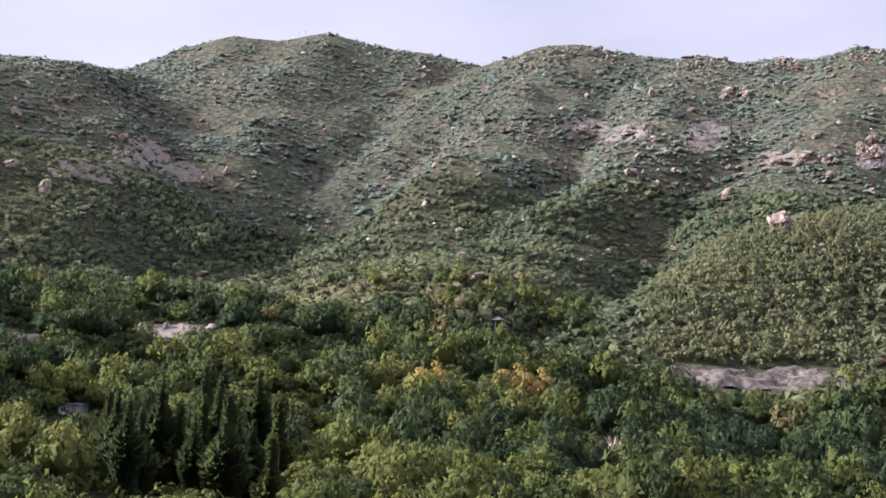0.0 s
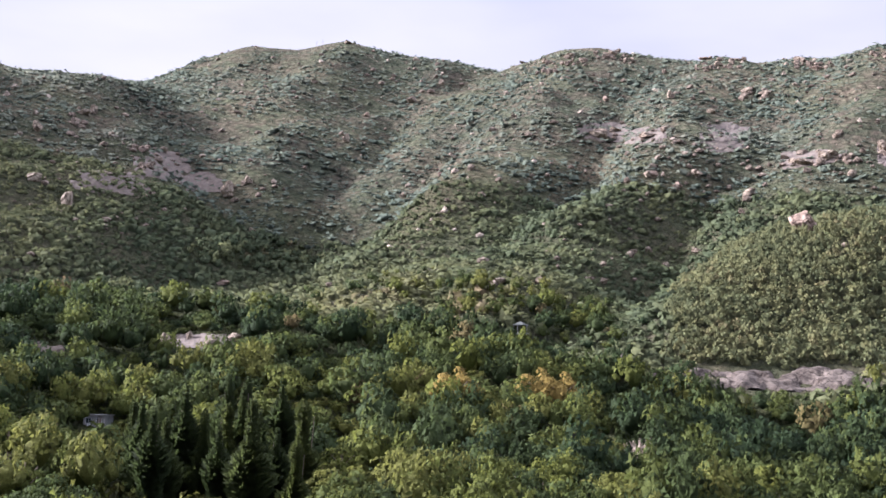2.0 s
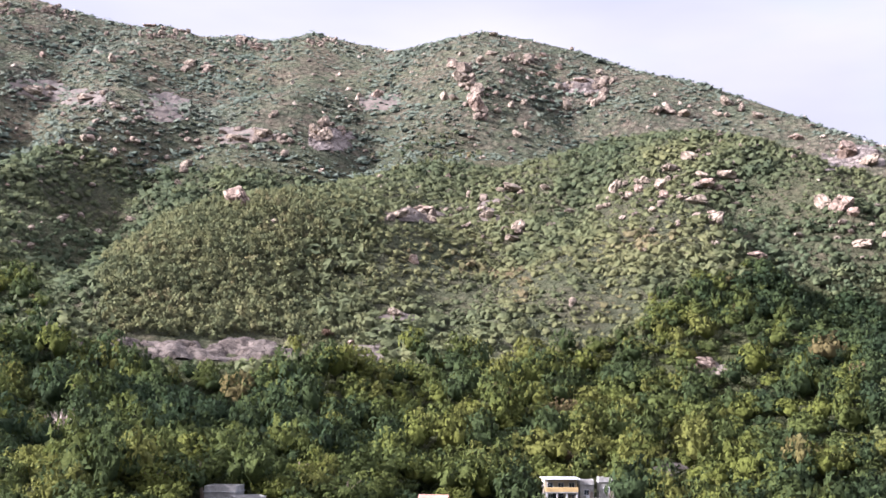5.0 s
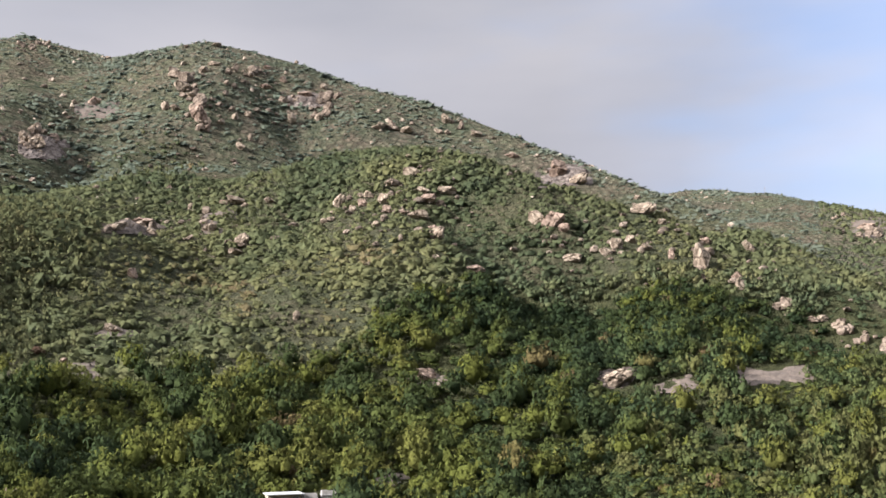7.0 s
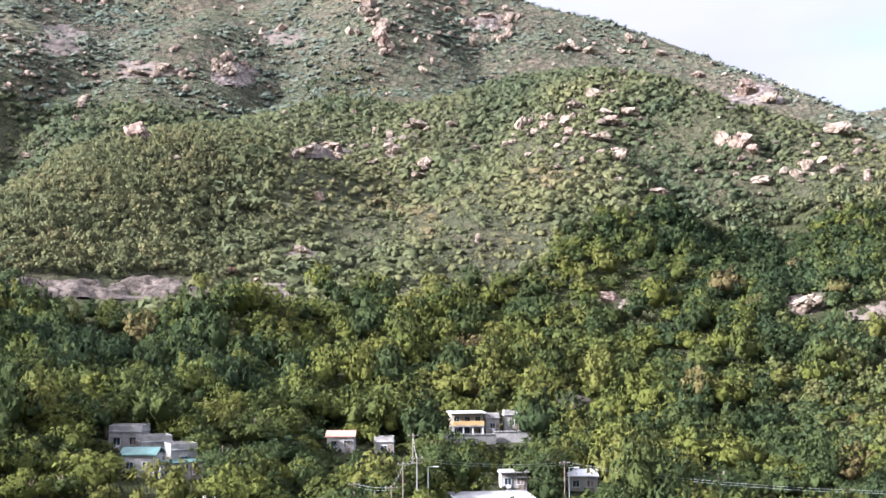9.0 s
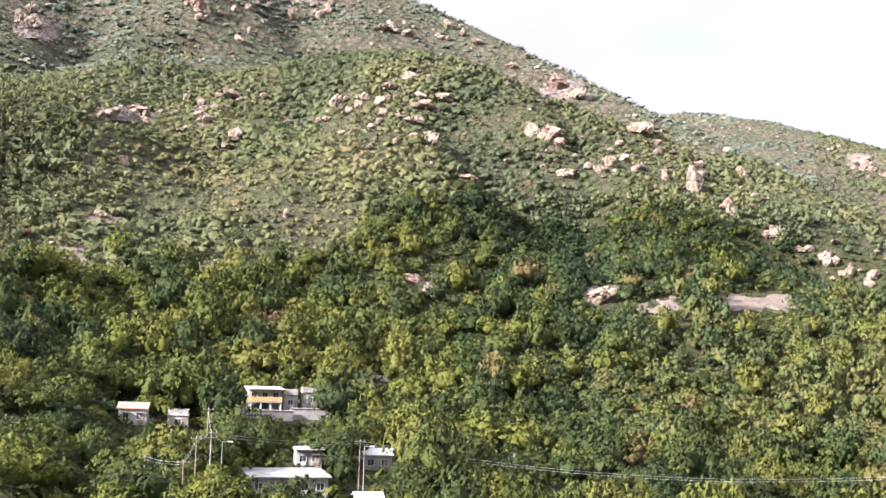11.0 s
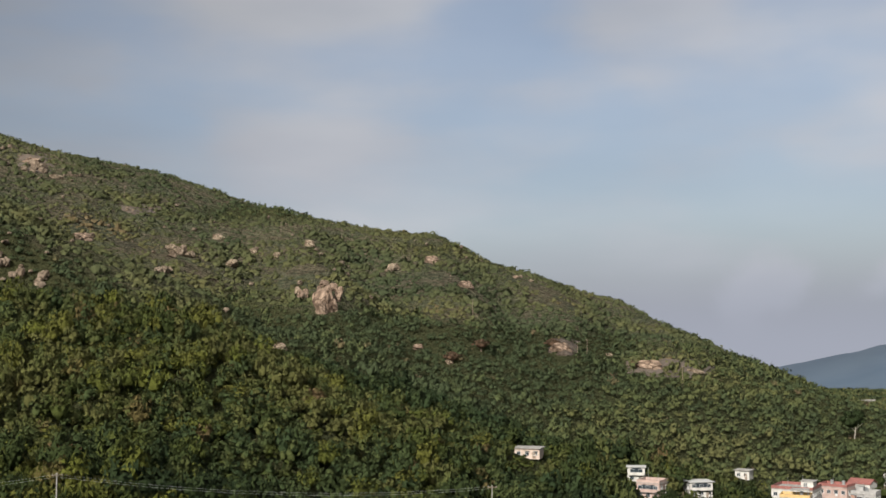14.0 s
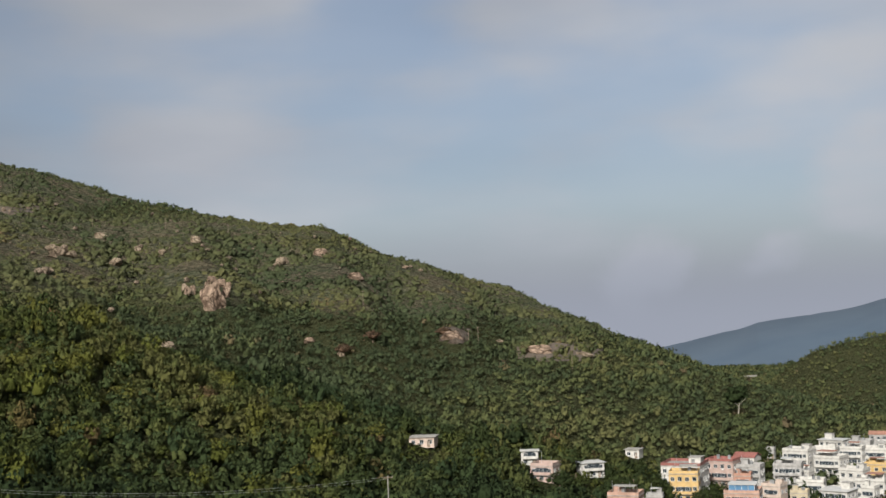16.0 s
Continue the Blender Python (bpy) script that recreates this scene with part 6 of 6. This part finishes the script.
def build_house(az, r, w, h, storeys, wall, roof, seed, turn=None, hood=True, porch=False):
    rng = random.Random(seed)
    a = radians(az)
    x, y = r * math.sin(a), r * math.cos(a)
    d = w * rng.uniform(0.75, 1.0)
    h = max(h, 2.3 * storeys)
    step = h / storeys
    house = new("house")
    house.matrix_world = pose(x, y, ground_at(x, y) - 0.4, 0, 0, -az + (rng.uniform(-24, 24) if turn is None else turn))
    part("wall", boxes("wall", [(0, 0, h / 2 + 0.2, w, d, h + 0.4)], WALLS[wall]), house)
    top = h + 0.4
    if roof in ("teal", "brown", "red", "white_gable"):
        rm = ROOFING["white" if roof == "white_gable" else roof]
        rf = part("roof", gable("roof", w, d, 0.22 * d, rm), house, {"teal": "teal sheet-metal pitched roof", "brown": "rusty brown pitched roof", "red": "dark red pitched roof", "white_gable": "white sheet pitched roof"}[roof])
        rf.location = (0, 0, top + 0.05)
        part("gable_wall", boxes("gable_wall", [(0, 0, top + 0.05 * d, w * 0.96, d * 0.4, 0.1 * d)], WALLS[wall]), house)
    else:
        slab = ROOFING["teal"] if roof == "teal_flat" else ROOFING["slab"]
        over = 1.0 if roof == "slab" else 0.3
        part("roof", boxes("roof", [(0, -over / 4, top + 0.1, w + over, d + over, 0.2)], slab if roof != "slab" else ROOFING["white" if storeys > 1 else "slab"], 0.03), house)
        if roof in ("flat", "red_flat", "blue", "glass"):
            pm = ROOFING["red"] if roof == "red_flat" else WALLS[wall]
            ph = 0.9
            for px, py, pa, pb in ((0, -d / 2 + 0.1, w, 0.18), (0, d / 2 - 0.1, w, 0.18), (-w / 2 + 0.1, 0, 0.18, d - 0.4), (w / 2 - 0.1, 0, 0.18, d - 0.4)):
                part("parapet", boxes("parapet", [(px, py, top + 0.2 + ph / 2, pa, pb, ph)], pm), house)
        if roof in ("blue", "glass"):
            part("roof_room", boxes("roof_room", [(0, 0, top + 1.4, w * 0.72, d * 0.7, 2.3)], ROOFING["blue"] if roof == "blue" else GLASS), house, "glazed room on the flat roof")
            part("roof_room_cover", boxes("cover", [(0, 0, top + 2.65, w * 0.8, d * 0.8, 0.18)], ROOFING["white"], 0.03), house)
            for q in (-0.36, -0.18, 0.0, 0.18, 0.36):
                part("mullion", boxes("mullion", [(q * w, -d * 0.35 - 0.03, top + 1.4, 0.1, 0.1, 2.3)], FRAME), house)
        elif storeys >= 2 and hood and rng.random() < 0.55:
            sx = rng.choice((-1, 1)) * w * 0.25
            part("stair_hood", boxes("stair_hood", [(sx, d * 0.2, top + 1.2, w * 0.3, d * 0.36, 2.0)], WALLS[wall]), house)
            part("hood_roof", boxes("hood_roof", [(sx, d * 0.2, top + 2.26, w * 0.36, d * 0.42, 0.12)], ROOFING["slab"]), house)
        if storeys >= 2 and roof == "flat" and rng.random() < 0.45:
            cx, cw = rng.uniform(-0.15, 0.15) * w, w * rng.uniform(0.4, 0.65)
            for qx in (-0.5, 0.5):
                for qy in (-0.3, 0.3):
                    part("canopy_post", boxes("canopy_post", [(cx + qx * cw * 0.94, qy * d * 0.94, top + 1.3, 0.09, 0.09, 2.2)], STEEL), house)
            part("roof_canopy", boxes("roof_canopy", [(cx, 0, top + 2.45, cw, d * 0.62, 0.08)], ROOFING[rng.choice(("slab", "brown", "white"))]), house, "sheet canopy on the flat roof")
        if storeys >= 2 and roof in ("flat", "red_flat"):
            for k in range(rng.randint(1, 3)):
                tx = rng.uniform(-0.4, 0.4) * w
                part("roof_mast", cylinder("roof_mast", tx, rng.uniform(-0.3, 0.3) * d, top + 0.2, 0.05, rng.uniform(2.5, 4.5), STEEL, 6), house)
        if storeys >= 2 and roof != "slab":
            for k in range(rng.randint(0, 2)):
                tx = rng.uniform(-0.35, 0.35) * w
                part("water_tank", cylinder("water_tank", tx, rng.uniform(-0.1, 0.3) * d, top + 0.2, 0.55, 1.5, STEEL), house, "round steel water tank")
    if porch:
        for q in (-0.46, -0.15, 0.15, 0.46):
            part("column", boxes("column", [(q * w, -d / 2 - 1.7, step / 2 + 0.1, 0.34, 0.34, step + 0.2)], WALLS["white"], 0.03), house)
        part("porch_floor", boxes("porch_floor", [(0, -d / 2 - 1.0, step + 0.2, w, 2.0, 0.3)], CONCRETE, 0.03), house)
        part("porch_parapet", boxes("porch_parapet", [(0, -d / 2 - 1.9, step + 0.85, w, 0.2, 1.0), (-w / 2 + 0.1, -d / 2 - 0.95, step + 0.85, 0.2, 1.7, 1.0), (w / 2 - 0.1, -d / 2 - 0.95, step + 0.85, 0.2, 1.7, 1.0)], WALLS["yellow"], 0.02), house, "yellow porch parapet")
        part("porch_roof", boxes("porch_roof", [(0, -d / 2 - 1.1, top + 0.12, w + 1.0, 2.4, 0.2)], ROOFING["white"], 0.03), house, "white projecting roof slab")
        # dark sheet on the wall in place of the shade under the porch
        part("entrance", boxes("entrance", [(-w * 0.1, -d / 2 - 0.05, 1.4, 2.4, 0.14, 2.3)], GLASS), house, "dark panel for the shaded doorway")
    n = max(1, int(w / 2.3))
    for s in range(storeys):
        z = 0.2 + s * step + step * 0.55
        deck = not porch and storeys > 1 and s > 0 and rng.random() < 0.55
        for k in range(n):
            wx = (k + 0.5) / n * w - w / 2
            for side in (0, 1, 2):
                if side and (k >= max(1, int(d / 3.0)) or storeys == 1):
                    continue
                win = new("window", WIN_FRAME)
                win.parent = house
                if side == 0:
                    win.matrix_basis = pose(wx, -d / 2 - 0.03, z)
                else:
                    wy = (k + 0.5) / max(1, int(d / 3.0)) * d - d / 2
                    win.matrix_basis = pose((w / 2 + 0.03) * (1 if side == 1 else -1), wy, z, 0, 0, 90 if side == 1 else -90)
                part("pane", WIN_PANE, win)
                if not deck and rng.random() < 0.5:
                    part("hood", WIN_HOOD, win)
                if rng.random() < 0.18:
                    ac = part("air_conditioner", COOLER, win)
                    ac.location = (0.2, 0, -0.95)
        if deck:
            part("balcony", boxes("balcony", [(0, -d / 2 - 0.6, 0.2 + s * step, w * 0.9, 1.2, 0.15)], CONCRETE, 0.02), house)
            # a flat dark panel stands in for the shade behind the balcony
            part("opening", boxes("opening", [(0, -d / 2 - 0.04, 0.2 + s * step + 1.2, w * 0.55, 0.1, 2.0)], GLASS), house, "dark panel for the shaded balcony recess")
            part("balcony_front", boxes("balcony_front", [(0, -d / 2 - 1.16, 0.2 + s * step + 0.5, w * 0.9, 0.1, 0.9)], WALLS["white" if wall == "cream" else wall]), house)
    part("door", boxes("door", [(w * 0.28, -d / 2 - 0.02, 1.25, 1.0, 0.12, 2.1)], TIMBER), house)
    tall = {1: "single-storey", 2: "two-storey", 3: "three-storey"}[storeys]
    cover = {"teal": "with a teal pitched roof", "teal_flat": "with a flat teal roof", "brown": "with a rusty brown roof", "red": "with a red pitched roof", "white_gable": "under a white sheet roof",
             "slab": "with a projecting slab roof", "flat": "with a flat parapet roof", "red_flat": "with a red-edged flat roof", "blue": "with a blue glazed roof room", "glass": "with a glazed roof room"}[roof]
    return tagged(house, f"{WORDS[wall]} {tall} house {cover}", "house", "village houses")


for k, row in enumerate(FARM_HOUSES):
    build_house(*row, seed=k + 1, turn=8 if k < 3 else None, hood=False, porch=k == 0)
for k, row in enumerate(HILL_HOUSES):
    build_house(*row, seed=k + 50, hood=False)
for k, row in enumerate(VILLAGE_FRONT + VILLAGE_WHITE + VILLAGE_FILL):
    build_house(*row, seed=k + 70, turn=-14 + 9 * math.sin(k * 2.1))

# terrace walls of concrete below the cream house
for az, r, w, h in ((30.6, 272, 7.5, 2.6), (32.0, 270, 8.0, 3.0), (33.6, 272, 8.5, 3.2), (34.6, 279, 4.0, 2.4)):
    px, py, _ = bearing(az, 0, r)
    ob = new("retaining_wall", boxes("retaining_wall", [(0, 0, h / 2 - 0.8, w, 0.5, h), (0, -0.06, h - 0.75, w + 0.1, 0.7, 0.14)], CONCRETE, 0.03))
    ob.matrix_world = pose(px, py, ground_at(px, py), 0, 0, -az + 8)
    tagged(ob, "stained grey concrete retaining wall below the houses", "wall", "terrace walls")


# ---- poles and wires ----
def utility_pole(az, r, height, radius, mat, arms=1, name="utility_pole", words="weathered utility pole with a crossarm above the trees"):
    px, py, _ = bearing(az, 0, r)
    z = ground_at(px, py)
    root = new(name)
    root.matrix_world = pose(px, py, z, 0, 0, -az + 15)
    part("pole", cylinder("pole", 0, 0, -0.5, radius, height + 0.5, mat, 10, radius * 0.7), root)
    for k in range(arms):
        part("crossarm", boxes("crossarm", [(0, -radius, height - 0.35 - 0.7 * k, 1.8, 0.12, 0.12)], TIMBER), root)
        for q in (-0.75, 0.0, 0.75):
            part("insulator", cylinder("insulator", q, -radius, height - 0.29 - 0.7 * k, 0.05, 0.2, CONCRETE, 8), root)
    tagged(root, words, "pole", "utility poles")
    return Vector((px, py, z + height - 0.2))


def to_height(az, r, el):
    """Height over the ground that brings a top to this height angle."""
    px, py, _ = bearing(az, 0, r)
    return EYE.z + r * math.tan(radians(el)) - ground_at(px, py)


tops = [utility_pole(28.88, 196, to_height(28.88, 196, -4.8), 0.11, TIMBER), utility_pole(28.4, 178, to_height(28.4, 178, -6.12), 0.09, TIMBER),
        utility_pole(29.07, 176, to_height(29.07, 176, -5.85), 0.1, CONCRETE, 2), utility_pole(27.85, 166, to_height(27.85, 166, -7.22), 0.08, TIMBER),
        utility_pole(26.08, 168, to_height(26.08, 168, -7.02), 0.08, TIMBER), utility_pole(36.08, 196, to_height(36.08, 196, -6.1), 0.09, TIMBER),
        utility_pole(15.84, 222, to_height(15.84, 222, -4.4), 0.14, STEEL), utility_pole(60.36, 200, to_height(60.36, 200, -6.39), 0.15, CONCRETE),
        utility_pole(80.5, 215, to_height(80.5, 215, -7.3), 0.14, CONCRETE)]
utility_pole(19.1, 92, to_height(19.1, 92, -7.5), 0.2, TIMBER, 2)
WIRE = plain("pale_wire", (0.42, 0.44, 0.42), 0.5)


def wire(a, b, sag):
    """A hanging cable between two pole tops."""
    cu = bpy.data.curves.new("cable", "CURVE")
    cu.dimensions, cu.bevel_depth, cu.bevel_resolution = "3D", 0.011, 1
    sp = cu.splines.new("POLY")
    sp.points.add(24)
    for k in range(25):
        u = k / 24
        q = a.lerp(b, u)
        sp.points[k].co = (q.x, q.y, q.z - 4 * sag * u * (1 - u), 1)
    cu.materials.append(WIRE)
    tagged(new("cable", cu), "thin pale overhead cable between utility poles", "cable", "overhead cables")


for i, j, sag in ((0, 2, 0.4), (1, 2, 0.2), (2, 5, 0.7), (3, 4, 0.3), (1, 3, 0.3), (5, 7, 2.5), (7, 8, 2.0)):
    for lift in (0.0, -0.4):
        wire(tops[i] + Vector((0, 0, lift)), tops[j] + Vector((0, 0, lift)), sag)

for az, el, height in ((-7.3, 17.5, 9), (-7.6, 17.5, 7), (54.6, 9.4, 9), (63.1, 6.1, 9), (64.5, 5.4, 8), (67.1, 4.8, 9), (70.4, 4.7, 8), (73.3, 4.35, 8), (57.2, 8.5, 7), (58.8, 8.0, 7),
                       (79.6, 0.75, 9), (85.06, -1.35, 11), (84.6, -1.3, 9), (89.5, -2.6, 10)):
    p, r = on_slope(az, el)
    utility_pole(az, r, height, 0.15, TIMBER, 1 if r < 1000 else 0, "ridge_pole", "slender pole of a power line crossing the hillside")


def street_lamp(az, r, el):
    px, py, _ = bearing(az, 0, r)
    h = to_height(az, r, el)
    root = new("street_lamp")
    root.matrix_world = pose(px, py, ground_at(px, py), 0, 0, -az)
    part("pole", cylinder("pole", 0, 0, -0.3, 0.09, h + 0.3, STEEL, 10, 0.06), root)
    part("arm", boxes("arm", [(0.5, 0, h - 0.04, 1.1, 0.07, 0.07)], STEEL), root)
    part("lamp_head", boxes("lamp_head", [(1.2, 0, h - 0.04, 0.75, 0.3, 0.14)], FRAME, 0.04), root)
    tagged(root, "grey steel street lamp with a single arm", "street lamp", "street lamps")


street_lamp(29.6, 178, -6.35)
street_lamp(36.3, 192, -6.4)

# ---- a shelter on the slope, and a viaduct in the far valley ----
p, r = on_slope(2.64, 4.15)
shelter = new("shelter")
shelter.matrix_world = pose(p.x, p.y, p.z, 0, 0, 20)
for q in ((-1.7, -1.7), (1.7, -1.7), (-1.7, 1.7), (1.7, 1.7)):
    part("post", cylinder("post", q[0], q[1], -0.5, 0.14, 3.6, CONCRETE, 8), shelter)
part("roof", cylinder("roof", 0, 0, 3.0, 3.3, 1.3, plain("mossy_roof_tiles", (0.085, 0.090, 0.075), 0.9), 4, 0.25), shelter, "grey four-sided pitched roof")
part("base", boxes("base", [(0, 0, 0, 4.6, 4.6, 0.6)], CONCRETE, 0.04), shelter)
tagged(shelter, "small grey hillside shelter with a pitched roof", "shelter")

a, b = Vector(bearing(96.7, -3.14, 1010)), Vector(bearing(97.9, -3.2, 1025))
bridge = new("bridge")
mid, run = (a + b) / 2, (b - a)
bridge.matrix_world = pose(mid.x, mid.y, mid.z, 0, 0, math.degrees(math.atan2(run.y, run.x)))
part("deck", boxes("deck", [(0, 0, 0, run.length, 8, 0.9), (0, -3.9, 0.7, run.length, 0.25, 0.5)], CONCRETE), bridge)
for q in (-0.3, 0.0, 0.3):
    part("pier", boxes("pier", [(q * run.length, 0, -16, 1.6, 4, 31)], TIMBER), bridge)
tagged(bridge, "pale concrete viaduct across the far valley", "bridge")

# ---- a large old tree with bare pale limbs, in the valley ----
p, r = on_slope(97.05, -5.2)
old = new("old_tree")
old.matrix_world = pose(p.x, p.y, p.z)
part("trunk", trunk_mesh(13, 0.32, 7, 91, plain("pale_bark", (0.36, 0.33, 0.28), 0.9)), old, "pale bare trunk and limbs")
c = part("crown", crown_mesh(crown(420, 0.1, 1, 92, 0.8, 11, 5), 7.5, 1.1, 0.1, LEAF), old)
c.location = (-1.0, 1.0, 7.5)
tagged(old, "large dark old tree with bare pale limbs", "tree")

# ---- a bare leaning trunk, and plumes of tall dry grass in the forest ----
p, r = on_slope(3.15, -4.6)
snag = new("dead_tree")
snag.matrix_world = pose(p.x, p.y, p.z, 0, -14, 0)
part("trunk", trunk_mesh(8.5, 0.28, 3, 97, plain("bleached_bark", (0.40, 0.35, 0.29), 0.9)), snag, "bleached bare trunk")
tagged(snag, "dead tree with a bleached leaning trunk in the forest", "tree")
PLUME = plain("dry_grass_plumes", (0.30, 0.24, 0.19), 0.95, 0.0, 0.4, 3.0)
blade_rng = np.random.default_rng(8)
for az0, el0, across, count in ((8.85, -2.2, 5.0, 260),):
    vs = []
    for k in range(count):
        q, r = on_slope(az0 + math.degrees(across / 300.0) * blade_rng.normal() * 0.5, el0 + 0.12 * blade_rng.normal())
        tall, lean, wide = blade_rng.uniform(1.6, 3.4), blade_rng.normal(size=2) * 0.5, blade_rng.uniform(0.10, 0.22)
        a = blade_rng.uniform(0, math.pi)
        side = np.array([math.cos(a) * wide, math.sin(a) * wide, 0])
        foot = np.array([q.x, q.y, q.z + 3.5])
        top = foot + np.array([lean[0], lean[1], tall])
        vs += [foot - side * 0.4, foot + side * 0.4, (foot + top) / 2 + side + np.array([0, 0, 0.4]), top, (foot + top) / 2 - side + np.array([0, 0, 0.4])]
    n = np.arange(count)[:, None] * 5
    f = np.concatenate([n + np.array([[0, 1, 2]]), n + np.array([[0, 2, 4]]), n + np.array([[4, 2, 3]])])
    tagged(new("tall_grass", mesh_from("tall_grass", np.array(vs), f, PLUME, smooth=False)), "tall dry grass with pale pinkish plumes", "grass", kind="stuff")
